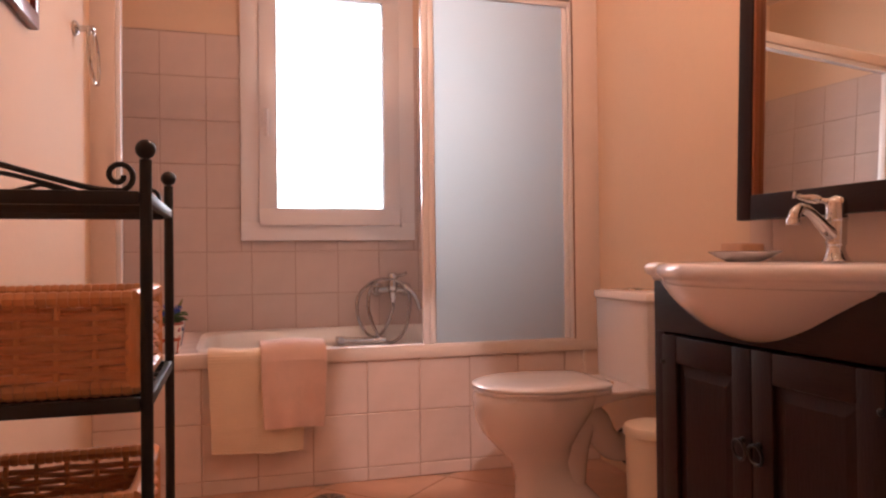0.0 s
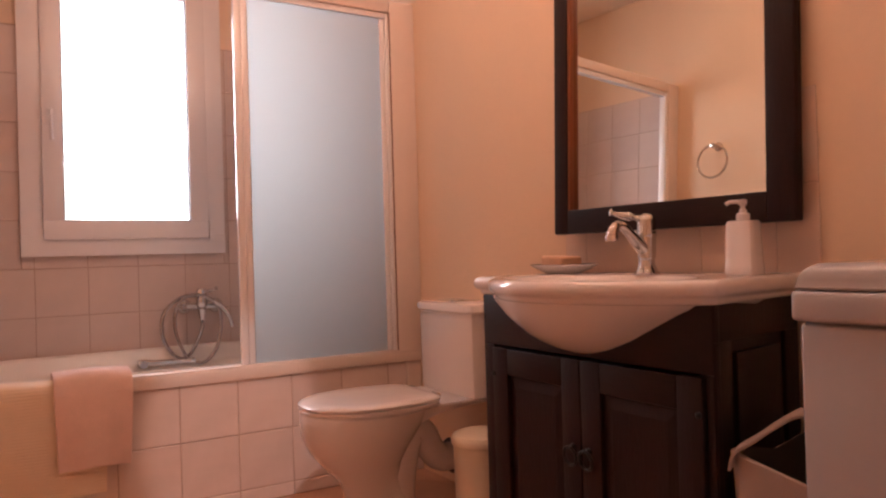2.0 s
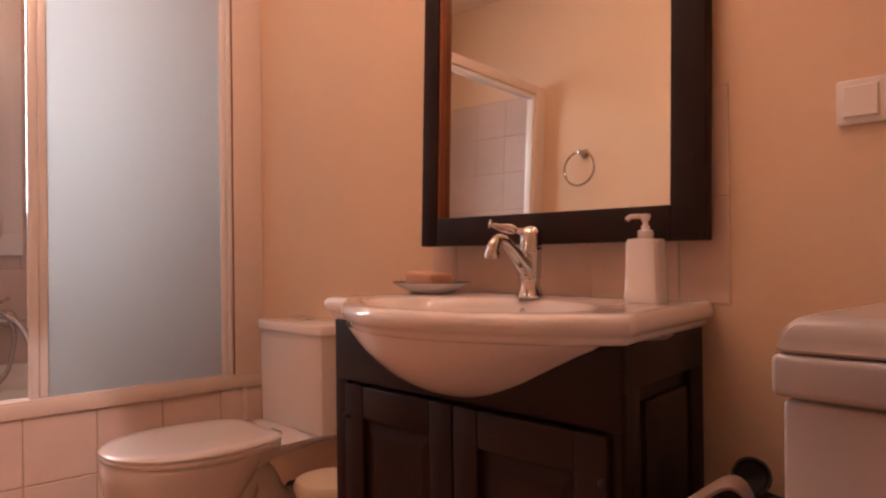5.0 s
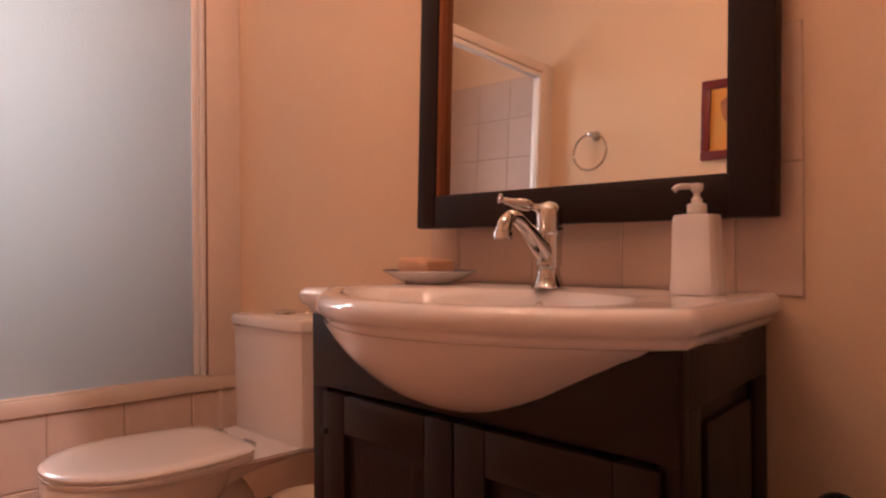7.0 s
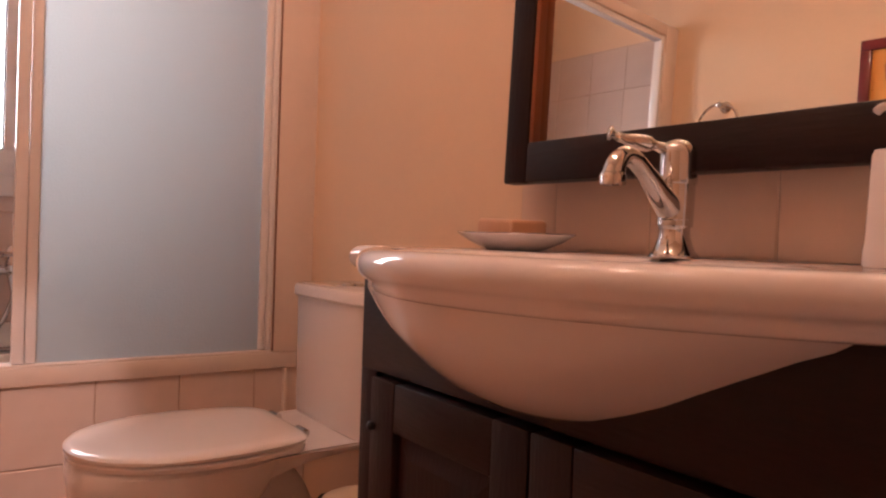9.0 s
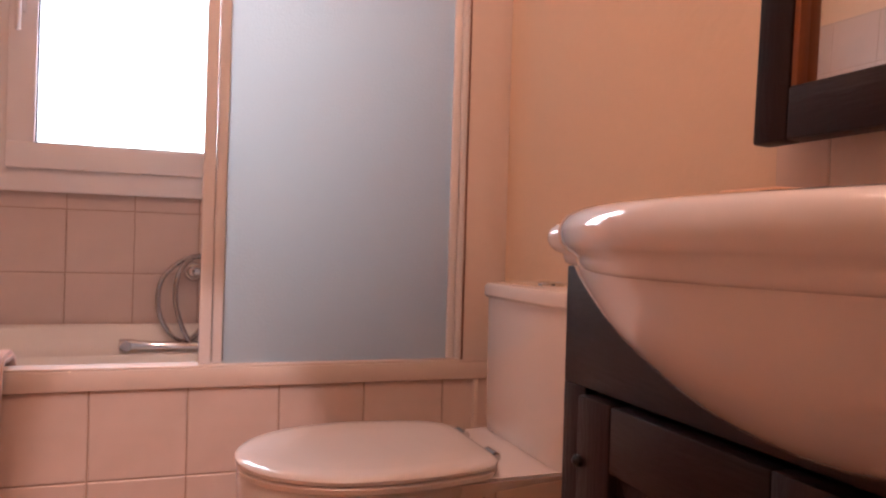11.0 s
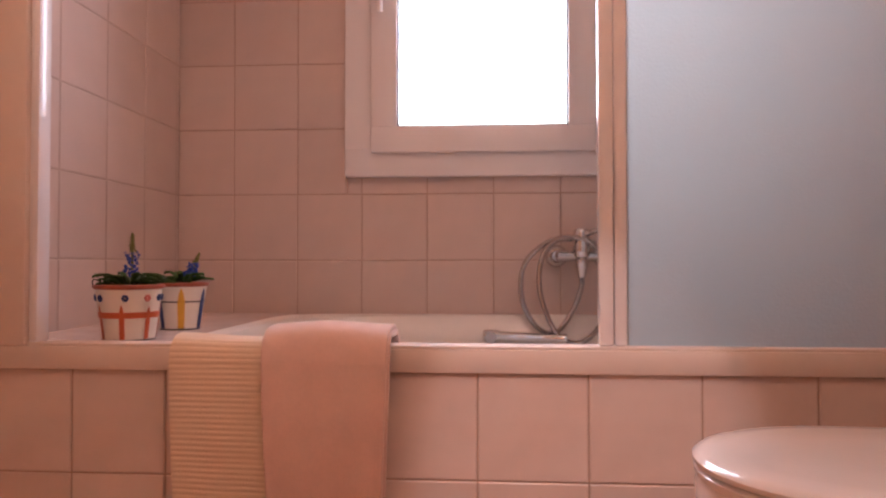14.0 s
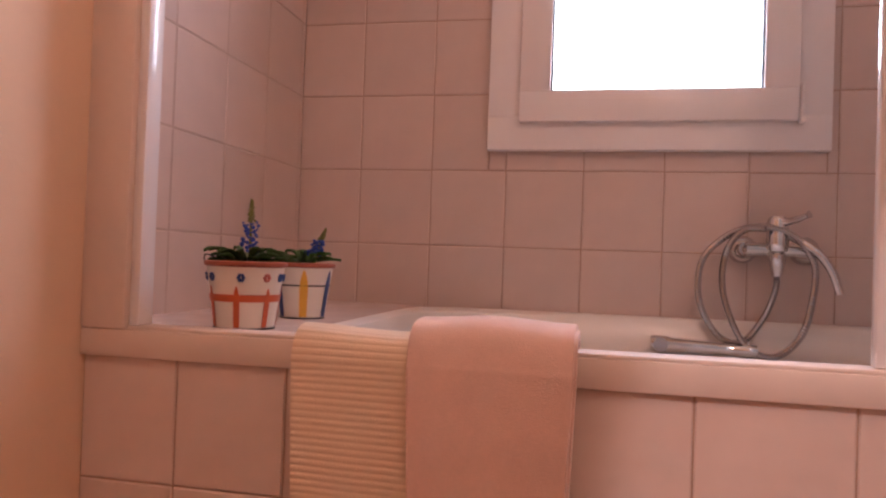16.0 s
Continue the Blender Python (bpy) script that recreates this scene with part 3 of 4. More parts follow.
bowl = loft([oval(0.560, 0.150, 0.100, 0.0), oval(0.560, 0.150, 0.100, 0.012), oval(0.552, 0.138, 0.086, 0.03), oval(0.520, 0.106, 0.074, 0.10), oval(0.500, 0.102, 0.074, 0.15),
             oval(0.478, 0.128, 0.098, 0.20), oval(0.467, 0.162, 0.134, 0.25), oval(0.472, 0.190, 0.158, 0.30), oval(0.485, 0.208, 0.172, 0.345), oval(0.495, 0.218, 0.178, 0.376), oval(0.495, 0.212, 0.172, 0.386)])
part("bowl", bowl, CERAMIC, toilet)
tail = loft([[(0.60, TYC - 0.12, 0.315), (0.60, TYC + 0.12, 0.315), (0.60, TYC + 0.15, 0.384), (0.60, TYC - 0.15, 0.384)],
             [(0.70, TYC - 0.11, 0.345), (0.70, TYC + 0.11, 0.345), (0.70, TYC + 0.165, 0.388), (0.70, TYC - 0.165, 0.388)],
             [(0.80, TYC - 0.14, 0.366), (0.80, TYC + 0.14, 0.366), (0.80, TYC + 0.172, 0.392), (0.80, TYC - 0.172, 0.392)],
             [(0.945, TYC - 0.14, 0.37), (0.945, TYC + 0.14, 0.37), (0.945, TYC + 0.172, 0.392), (0.945, TYC - 0.172, 0.392)]])
bmesh.ops.bevel(tail, geom=list(tail.edges), offset=0.008, segments=2, affect="EDGES")
part("tank_shelf", tail, CERAMIC, toilet)
TRAP = smooth_path([(0.590, TYC, 0.03), (0.600, TYC, 0.12), (0.620, TYC, 0.21), (0.655, TYC, 0.275), (0.700, TYC, 0.265), (0.735, TYC, 0.205), (0.775, TYC, 0.172), (0.84, TYC, 0.17)], 5)
part("trap", tube(TRAP, 0.05, 18, radii=[0.066 - 0.018 * min(1, i / 24) for i in range(len(TRAP))]), CERAMIC, toilet)
part("shelf_web", loft([[(x, TYC - w, z0), (x, TYC + w, z0), (x, TYC + w, z1), (x, TYC - w, z1)] for x, w, z0, z1 in ((0.60, 0.05, 0.22, 0.34), (0.68, 0.03, 0.29, 0.36), (0.76, 0.02, 0.345, 0.375))]), CERAMIC, toilet)
pipe = part("outlet_pipe", tube([(0.83, TYC, 0.17), (0.951, TYC, 0.17)], 0.055, 20), PIPE, toilet, "beige plastic outlet pipe")
part("seal", tube([(0.815, TYC, 0.17), (0.832, TYC, 0.17)], 0.061, 20), RUBBER, pipe)


def lid_ring(z, grow=0.0):
    out = []
    n = 56
    for i in range(n):
        w = 2 * math.pi * i / n
        c, s = math.cos(w), math.sin(w)
        q = 2.15 if c < 0 else 7.0
        k = (abs(c) ** q + abs(s) ** q) ** (-1 / q)
        x = 0.505 + (0.230 if c < 0 else 0.205) * c * k
        b = 0.186 - 0.030 * max(0, (x - 0.505) / 0.205) ** 1.5
        m = 1 + grow / 0.2
        out.append((0.505 + (x - 0.505) * m, TYC + b * s * k * m, z))
    return out


part("seat", loft([lid_ring(0.386, -0.008), lid_ring(0.387, -0.002), lid_ring(0.396, 0.0), lid_ring(0.3995, -0.004)]), SEAT, toilet)
part("lid", loft([lid_ring(0.4005, -0.004), lid_ring(0.402, 0.0), lid_ring(0.408, 0.001), lid_ring(0.413, -0.004), lid_ring(0.416, -0.013), lid_ring(0.4185, -0.04), lid_ring(0.4195, -0.12)]), SEAT, toilet)
for s in (-1, 1):
    part("hinge", tube([(0.715, TYC + s * 0.075 - 0.02, 0.405), (0.715, TYC + s * 0.075 + 0.02, 0.405)], 0.009, 12), CHROME, toilet)
    part("bolt_cap", lathe([(0.012, 0), (0.012, 0.008), (0.006, 0.012), (0, 0.012)], (0.56, TYC + s * 0.098, 0.012), 12), CERAMIC, toilet)


def octo(x0, x1, y0, y1, c, z):
    return [(x1, y0, z), (x1, y1, z), (x0 + c, y1, z), (x0 + c * 0.3, y1 - c * 0.3, z), (x0, y1 - c, z), (x0, y0 + c, z), (x0 + c * 0.3, y0 + c * 0.3, z), (x0 + c, y0, z)]


cistern = part("cistern", loft([octo(0.800, 0.948, -0.615, -0.262, 0.03, 0.393), octo(0.796, 0.948, -0.618, -0.259, 0.035, 0.41), octo(0.792, 0.948, -0.622, -0.256, 0.04, 0.672)]), CERAMIC, toilet)
part("cistern_lid", loft([octo(0.789, 0.948, -0.625, -0.253, 0.042, 0.672), octo(0.784, 0.949, -0.630, -0.248, 0.044, 0.678), octo(0.784, 0.949, -0.630, -0.248, 0.044, 0.694),
                          octo(0.788, 0.949, -0.626, -0.252, 0.044, 0.702), octo(0.800, 0.949, -0.614, -0.264, 0.044, 0.706)]), CERAMIC, toilet)
part("flush_button", lathe([(0.026, 0), (0.026, 0.005), (0.022, 0.007), (0.020, 0.005), (0.016, 0.0065), (0, 0.007)], (0.868, -0.43, 0.705), 22), CHROME, toilet)

# ---- pedal bin ----
bin_ = thing("waste_bin", "small cream plastic bathroom bin with domed lid", "waste bin", m=pose(0.792, -0.668, 0))
part("bucket", lathe([(0.082, 0), (0.088, 0.006), (0.094, 0.262), (0.092, 0.264), (0, 0.264)], n=36), PLASTIC, bin_)
part("lid", lathe([(0.094, 0.264), (0.100, 0.266), (0.101, 0.282), (0.094, 0.294), (0.07, 0.302), (0.03, 0.306), (0, 0.306)], n=36), PLASTIC, bin_)

# ---- vanity ----
vanity = thing("vanity_cabinet", "dark-stained wooden washbasin cabinet with two panelled doors", "cabinet")
CX0, CX1, CY0, CY1, CZ = 0.597, 0.940, -1.716, -0.996, 0.758
DY0, DY1 = -1.706, -1.034          # outer edges of the two doors


def slant(bm, k):
    """The sides of the cabinet close in towards the wall."""
    for v in bm.verts:
        v.co.y += k * (v.co.x - CX0)
    return bm


part("side_panel", slant(box(CX0, CX1, CY0, CY0 + 0.02, 0.04, CZ, 0.002), 0.16), WOOD, vanity)
part("side_panel", slant(box(CX0, CX1, CY1 - 0.02, CY1, 0.04, CZ, 0.002), -0.16), WOOD, vanity)
for n_, b in (("side_rail", (CX0 + 0.001, CX1, CZ - 0.07, CZ)), ("side_rail", (CX0 + 0.001, CX1, 0.05, 0.12)), ("side_stile", (CX0 + 0.001, CX0 + 0.06, 0.12, CZ - 0.07)), ("side_stile", (CX1 - 0.06, CX1, 0.12, CZ - 0.07)), ("side_bead", (CX0 + 0.082, CX1 - 0.082, 0.145, CZ - 0.095))):
    part(n_, slant(box(b[0], b[1], CY0 - 0.012, CY0, b[2], b[3], 0.002), 0.16), WOOD, vanity)
    part(n_, slant(box(b[0], b[1], CY1, CY1 + 0.012, b[2], b[3], 0.002), -0.16), WOOD, vanity)
part("back_panel", box(CX1 - 0.01, CX1, CY0 + 0.08, CY1 - 0.08, 0.04, 0.62), WOOD, vanity)
part("bottom", box(CX0 + 0.02, CX1 - 0.012, CY0 + 0.075, CY1 - 0.075, 0.06, 0.08), WOOD, vanity)
part("apron", box(CX0 - 0.004, CX0 + 0.018, CY0 - 0.010, CY1 + 0.010, 0.628, CZ, 0.002), WOOD_H, vanity)
part("front_stile", box(CX0 - 0.004, CX0 + 0.018, CY0 - 0.010, DY0 - 0.002, 0.075, 0.628, 0.002), WOOD, vanity)
part("front_stile", box(CX0 - 0.004, CX0 + 0.018, DY1 + 0.002, CY1 + 0.010, 0.075, 0.628, 0.002), WOOD, vanity)
part("plinth", box(CX0 + 0.004, CX0 + 0.02, CY0, CY1, 0.0, 0.075, 0.002), WOOD_H, vanity)
for s in (0, 1):
    part("foot", box(CX0 + 0.01, CX0 + 0.06, (CY0 + 0.001, CY1 - 0.051)[s], (CY0 + 0.051, CY1 - 0.001)[s], 0, 0.045, 0.003), WOOD, vanity)
    part("foot", box(CX1 - 0.06, CX1 - 0.01, (CY0 + 0.065, CY1 - 0.115)[s], (CY0 + 0.115, CY1 - 0.065)[s], 0, 0.045, 0.003), WOOD, vanity)
mid = (DY0 + DY1) / 2


def vanity_door(y0, y1, ring_y, hinge_y):
    d = part("door", box(CX0 - 0.002, CX0 + 0.014, y0 + 0.055, y1 - 0.055, 0.14, 0.56), WOOD, vanity, "door with a raised centre panel")
    part("stile", box(CX0 - 0.014, CX0 + 0.016, y0, y0 + 0.062, 0.078, 0.622, 0.003), WOOD, d)
    part("stile", box(CX0 - 0.014, CX0 + 0.016, y1 - 0.062, y1, 0.078, 0.622, 0.003), WOOD, d)
    part("rail", box(CX0 - 0.0135, CX0 + 0.016, y0 + 0.062, y1 - 0.062, 0.555, 0.6215, 0.003), WOOD_H, d)
    part("rail", box(CX0 - 0.0135, CX0 + 0.016, y0 + 0.062, y1 - 0.062, 0.0785, 0.145, 0.003), WOOD_H, d)
    a, b = y0 + 0.066, y1 - 0.066
    part("raised_panel", loft([[(CX0 - 0.002, a, 0.149), (CX0 - 0.002, b, 0.149), (CX0 - 0.002, b, 0.551), (CX0 - 0.002, a, 0.551)],
                               [(CX0 - 0.004, a + 0.012, 0.161), (CX0 - 0.004, b - 0.012, 0.161), (CX0 - 0.004, b - 0.012, 0.539), (CX0 - 0.004, a + 0.012, 0.539)],
                               [(CX0 - 0.0065, a + 0.026, 0.175), (CX0 - 0.0065, b - 0.026, 0.175), (CX0 - 0.0065, b - 0.026, 0.525), (CX0 - 0.0065, a + 0.026, 0.525)]]), WOOD, d, smooth=False)
    k = part("ring_pull", lathe([(0.008, 0), (0.008, 0.004), (0.004, 0.008), (0.004, 0.014), (0, 0.016)], n=14), IRON, d, "black iron ring pull")
    k.matrix_basis = pose(CX0 - 0.014, ring_y, 0.422, 0, -90, 0)
    part("ring", tube([(CX0 - 0.026 - 0.003 * math.cos(w), ring_y + 0.020 * math.sin(w), 0.403 + 0.021 * math.cos(w)) for w in [2 * math.pi * i / 24 for i in range(24)]], 0.0036, 8, closed=True), IRON, d)
    for z in (0.553, 0.13):
        part("hinge_knob", lathe([(0.006, 0), (0.007, 0.004), (0.004, 0.007), (0, 0.008)], n=12), IRON, d).matrix_basis = pose(CX0 - 0.014, hinge_y, z, 0, -90, 0)


vanity_door(mid + 0.0015, DY1, mid + 0.026, DY1 - 0.007)
vanity_door(DY0, mid - 0.0015, mid - 0.026, DY0 + 0.007)

# ---- washbasin ----
basin = thing("washbasin", "white glazed ceramic washbasin with bowed front", "washbasin")
BYC, BHW, BX, BULGE = -1.350, 0.397, 0.577, 0.150
NB = 120


def basin_ring(inset, z, bulge=BULGE):
    """Outline of the basin top, going round from the wall."""
    out = []
    m = 84
    y0, y1 = BYC - BHW + inset, BYC + BHW - inset
    for i in range(m + 1):
        s = -math.cos(math.pi * i / m)
        u = abs(s)
        reach, power = (0.985, 0.95) if s < 0 else (0.77, 1.05)
        f = 0 if u > reach else (1 - (u / reach) ** 2) ** power
        x = BX - bulge * f + inset
        out.append((x + 0.010 * max(0, (u - 0.955) / 0.045) ** 2, (y0 + y1) / 2 + s * (y1 - y0) / 2, z))
    rest = NB - m - 1
    x1 = 0.947
    for i in range(rest):
        t = (i + 1) / (rest + 1)
        k = t * 3
        a, b = out[0], out[m]
        if k < 1:
            out.append((b[0] + (x1 - b[0]) * k, b[1] - 0.055 * k, z))
        elif k < 2:
            out.append((x1, (b[1] - 0.055) + (a[1] - b[1] + 0.110) * (k - 1), z))
        else:
            out.append((x1 + (a[0] - x1) * (k - 2), a[1] + 0.055 * (3 - k), z))
    return out


def bowl_ring(ring, cx, ax, ay, z):
    out = []
    for p in ring:
        a = math.atan2((p[1] - BYC) / ay, (p[0] - cx) / ax)
        out.append((cx + ax * math.cos(a), BYC + ay * math.sin(a), z))
    return out


top = basin_ring(0.018, 0.812)
rim = [basin_ring(0.040, 0.7625), basin_ring(0.022, 0.7628), basin_ring(0.016, 0.766), basin_ring(0.014, 0.772), basin_ring(0.0135, 0.776), basin_ring(0.006, 0.780), basin_ring(0.002, 0.785), basin_ring(0.0, 0.792),
       basin_ring(0.0005, 0.799), basin_ring(0.003, 0.805), basin_ring(0.008, 0.8095), top, basin_ring(0.035, 0.811)]
rim += [bowl_ring(top, 0.655, 0.170, 0.275, 0.809), bowl_ring(top, 0.655, 0.163, 0.266, 0.806), bowl_ring(top, 0.655, 0.155, 0.254, 0.795), bowl_ring(top, 0.655, 0.140, 0.225, 0.755),
        bowl_ring(top, 0.660, 0.11, 0.17, 0.70), bowl_ring(top, 0.665, 0.06, 0.08, 0.675), bowl_ring(top, 0.665, 0.022, 0.022, 0.672)]
part("rim", loft(rim, False, True), CERAMIC, basin, angle=60).location.z = -0.005


def under_ring(z, near, far, deep):
    """The bowl below the rim: a bow in front of the cabinet that runs out in a flare at both ends."""
    out = []
    for i in range(61):
        s = -math.cos(math.pi * i / 60)
        out.append((0.62 - deep * (1 - s * s) ** 0.85, BYC + (near if s < 0 else far) * s, z))
    return out + [(0.76, BYC - near + (near + far) * (1 - i / 8), z) for i in range(9)]


under = [under_ring(*r) for r in ((0.762, 0.370, 0.318, 0.171), (0.756, 0.360, 0.312, 0.170), (0.748, 0.346, 0.300, 0.168), (0.738, 0.320, 0.283, 0.165), (0.726, 0.294, 0.264, 0.160), (0.712, 0.264, 0.243, 0.150),
                                  (0.697, 0.233, 0.219, 0.136), (0.680, 0.199, 0.192, 0.118), (0.664, 0.160, 0.160, 0.096), (0.650, 0.122, 0.122, 0.070), (0.639, 0.080, 0.080, 0.042), (0.634, 0.045, 0.045, 0.024))]
part("bowl", loft(under, False, True), CERAMIC, basin, angle=60)
part("waste", lathe([(0.022, 0), (0.022, 0.003), (0.016, 0.004), (0, 0.006)], (0.665, BYC, 0.672), 20), CHROME, basin)
part("overflow", lathe([(0.012, 0), (0.012, 0.003), (0.007, 0.004), (0, 0.002)], n=16), CHROME, basin).matrix_basis = pose(0.808, BYC, 0.775, 0, -70, 0)

tap = thing("basin_tap", "chrome single-lever washbasin tap with porcelain-style lever", "tap", m=pose(0.838, -1.345, 0.806))
part("base", lathe([(0.036, 0), (0.036, 0.004), (0.030, 0.010), (0.0225, 0.03), (0.0225, 0.045), (0.026, 0.055)], n=26), CHROME, tap)
part("body", tube(smooth_path([(0, 0, 0.045), (0.002, 0, 0.075), (0.003, 0, 0.10), (0.003, 0, 0.112)]), 0.026, 20), CHROME, tap)
part("collar", lathe([(0.0275, 0.106), (0.0285, 0.110), (0.0285, 0.116), (0.0275, 0.120)], (0.003, 0, 0), 26), CHROME, tap)
part("cap", lathe([(0.0265, 0.118), (0.0265, 0.150), (0.024, 0.160), (0.016, 0.168), (0.006, 0.172), (0, 0.172)], (0.003, 0, 0), 26), CHROME, tap)
sp = smooth_path([(-0.004, 0, 0.065), (-0.030, 0, 0.085), (-0.060, 0, 0.112), (-0.088, 0, 0.133), (-0.110, 0, 0.138), (-0.126, 0, 0.126), (-0.132, 0, 0.108)], 6)
part("spout", tube(sp, 0.02, 18, radii=[0.022 - 0.0085 * min(1, i / 14) + 0.003 * max(0, (i - 26) / 10) for i in range(len(sp))]), CHROME, tap)
part("nozzle", lathe([(0.0, 0.004), (0.011, 0.004), (0.013, 0), (0.0175, 0.0), (0.0185, 0.012), (0.0155, 0.018)], (-0.133, 0, 0.096), 20), CHROME, tap)
lv = smooth_path([(0.0, 0, 0.152), (-0.028, 0, 0.160), (-0.045, 0, 0.164), (-0.075, 0, 0.168), (-0.095, 0, 0.173), (-0.106, 0, 0.177), (-0.114, 0, 0.179)], 5)
prof = [0.010, 0.010, 0.009, 0.009, 0.009, 0.008, 0.007, 0.007, 0.008, 0.010, 0.0115, 0.012, 0.012, 0.0115, 0.011, 0.010, 0.009, 0.008, 0.007, 0.007, 0.0075, 0.0065, 0.0055, 0.0055, 0.006, 0.009, 0.0105, 0.011, 0.0105, 0.009, 0.004]
part("lever", tube(lv, 0.01, 14, radii=prof[:len(lv)]), CHROME, tap).matrix_basis = pose(0.003, 0, 0, 0, 0, -36) @ pose(-0.003, 0, 0) @ Matrix.Diagonal((0.88, 1, 1, 1))

tap.matrix_world = tap.matrix_world @ Matrix.Diagonal((0.87, 0.87, 0.87, 1))

# ---- on the basin ----
disp = thing("soap_dispenser", "white ceramic square soap dispenser with pump", "soap dispenser", m=pose(0.852, -1.611, 0.806, 0, 0, 4))


def sq(h, z, w=None, q=5, n=32):
    out = []
    for i in range(n):
        a = 2 * math.pi * i / n
        c, s = math.cos(a), math.sin(a)
        k = (abs(c) ** q + abs(s) ** q) ** (-1 / q)
        out.append((h * 0.8 * c * k, h * s * k, z))
    return out


part("bottle", loft([sq(0.0345, 0), sq(0.036, 0.003), sq(0.036, 0.018), sq(0.0345, 0.024), sq(0.0315, 0.110), sq(0.0295, 0.116), sq(0.020, 0.118), sq(0.013, 0.1185)]), CERAMIC, disp)
part("collar", lathe([(0.013, 0.118), (0.0145, 0.120), (0.0145, 0.131), (0.012, 0.133), (0.008, 0.134), (0.008, 0.140), (0.006, 0.142)], n=20), SEAT, disp)
part("pump_head", loft([[(c * r, s * r, z) for c, s in [(math.cos(2 * math.pi * i / 18), math.sin(2 * math.pi * i / 18)) for i in range(18)]]
                        for r, z in ((0.005, 0.138), (0.005, 0.148), (0.0085, 0.152), (0.0095, 0.158), (0.009, 0.162), (0.004, 0.163))]), SEAT, disp)
nz = smooth_path([(0, 0, 0.157), (-0.012, 0.010, 0.158), (-0.022, 0.019, 0.157), (-0.027, 0.023, 0.152)], 4)
part("nozzle", tube(nz, 0.0045, 10), SEAT, disp)

dish = thing("soap_dish", "small dark-patterned saucer used as soap dish", "soap dish", m=pose(0.838, -1.034, 0.806))


def oval_ring(a, b, z, n=40):
    return [(b * math.cos(2 * math.pi * i / n), a * math.sin(2 * math.pi * i / n), z) for i in range(n)]


dish.matrix_world = dish.matrix_world @ Matrix.Diagonal((1.25, 1.56, 1.35, 1))
part("underside", loft([oval_ring(0.035, 0.03, 0.0), oval_ring(0.040, 0.034, 0.002), oval_ring(0.060, 0.048, 0.010), oval_ring(0.076, 0.060, 0.019)], True, False), CERAMIC, dish, "white glazed underside")
part("inside", loft([oval_ring(0.076, 0.060, 0.019), oval_ring(0.075, 0.059, 0.0202), oval_ring(0.058, 0.046, 0.0125), oval_ring(0.035, 0.028, 0.0075), oval_ring(0.01, 0.008, 0.007)], False, True), DISH_DARK, dish, "dark blue printed pattern")
soap = tagged(new("soap_bar", mesh_of(box(-0.032, 0.032, -0.062, 0.062, 0.0, 0.033, 0.006, 3), SOAP)), "tan bar of soap lying on the saucer", "soap")
soap.matrix_world = pose(0.842, -1.020, 0.8225, 2, 0, -12)

# ---- mirror ----
mirror = thing("wall_mirror", "wall mirror in a wide dark wooden frame", "mirror", m=pose(0.914, -1.312, 0.918, 0, 2.1, 2.25))
MH, ML, MT, MW = 0.386, 0.361, 0.86, 0.068
part("frame_rail", box(-0.022, 0.008, -MH + MW, ML - MW + 0.014, 0, MW, 0.004), WOOD_H, mirror)
part("frame_rail", box(-0.022, 0.008, -MH + MW, ML - MW + 0.014, MT - MW, MT, 0.004), WOOD_H, mirror)
part("frame_stile", box(-0.022, 0.008, -MH, -MH + MW, 0, MT, 0.004), WOOD, mirror)
part("frame_stile", box(-0.022, 0.008, ML - MW + 0.014, ML, 0, MT, 0.004), WOOD, mirror)
part("inner_lip", box(-0.018, 0.002, ML - MW + 0.005, ML - MW + 0.014, MW, MT - MW, 0.001), WOOD_LIT_EDGE, mirror, "inner edge of the frame, its reddish light put into the colour")
part("inner_lip", box(-0.016, 0.002, -MH + MW, -MH + MW + 0.004, MW, MT - MW, 0.001), WOOD, mirror)
part("glass", box(-0.001, 0.004, -MH + 0.03, ML - 0.03, 0.03, MT - 0.03), MIRROR, mirror, smooth=False)

# ---- light switch ----
switch = thing("light_switch", "square white plastic wall switch with rocker", "switch", m=pose(XR, -1.945, 1.136))
part("plate", box(-0.010, 0.001, -0.038, 0.038, -0.036, 0.036, 0.004), PVC, switch)
part("rocker", loft([[(-0.010, -0.026, -0.026), (-0.010, 0.026, -0.026), (-0.010, 0.026, 0.026), (-0.010, -0.026, 0.026)],
                     [(-0.0165, -0.024, -0.024), (-0.0165, 0.024, -0.024), (-0.013, 0.024, 0.024), (-0.013, -0.024, 0.024)]]), PVC, switch, smooth=False)

# ---- washing machine ----
washer = thing("washing_machine", "white top-loading washing machine beside the vanity", "washing machine")
WX, WY = 0.318, -2.072
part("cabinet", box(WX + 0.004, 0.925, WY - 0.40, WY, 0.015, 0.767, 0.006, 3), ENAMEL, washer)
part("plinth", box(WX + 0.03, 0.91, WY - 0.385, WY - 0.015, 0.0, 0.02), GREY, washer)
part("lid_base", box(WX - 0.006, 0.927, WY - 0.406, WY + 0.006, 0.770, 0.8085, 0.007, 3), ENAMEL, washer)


def lid_slab(inset, z):
    return [(WX - 0.004 + inset, WY - 0.404 + inset, z), (0.927, WY - 0.404 + inset, z), (0.927, WY + 0.004 - inset, z), (WX - 0.004 + inset, WY + 0.004 - inset, z)]


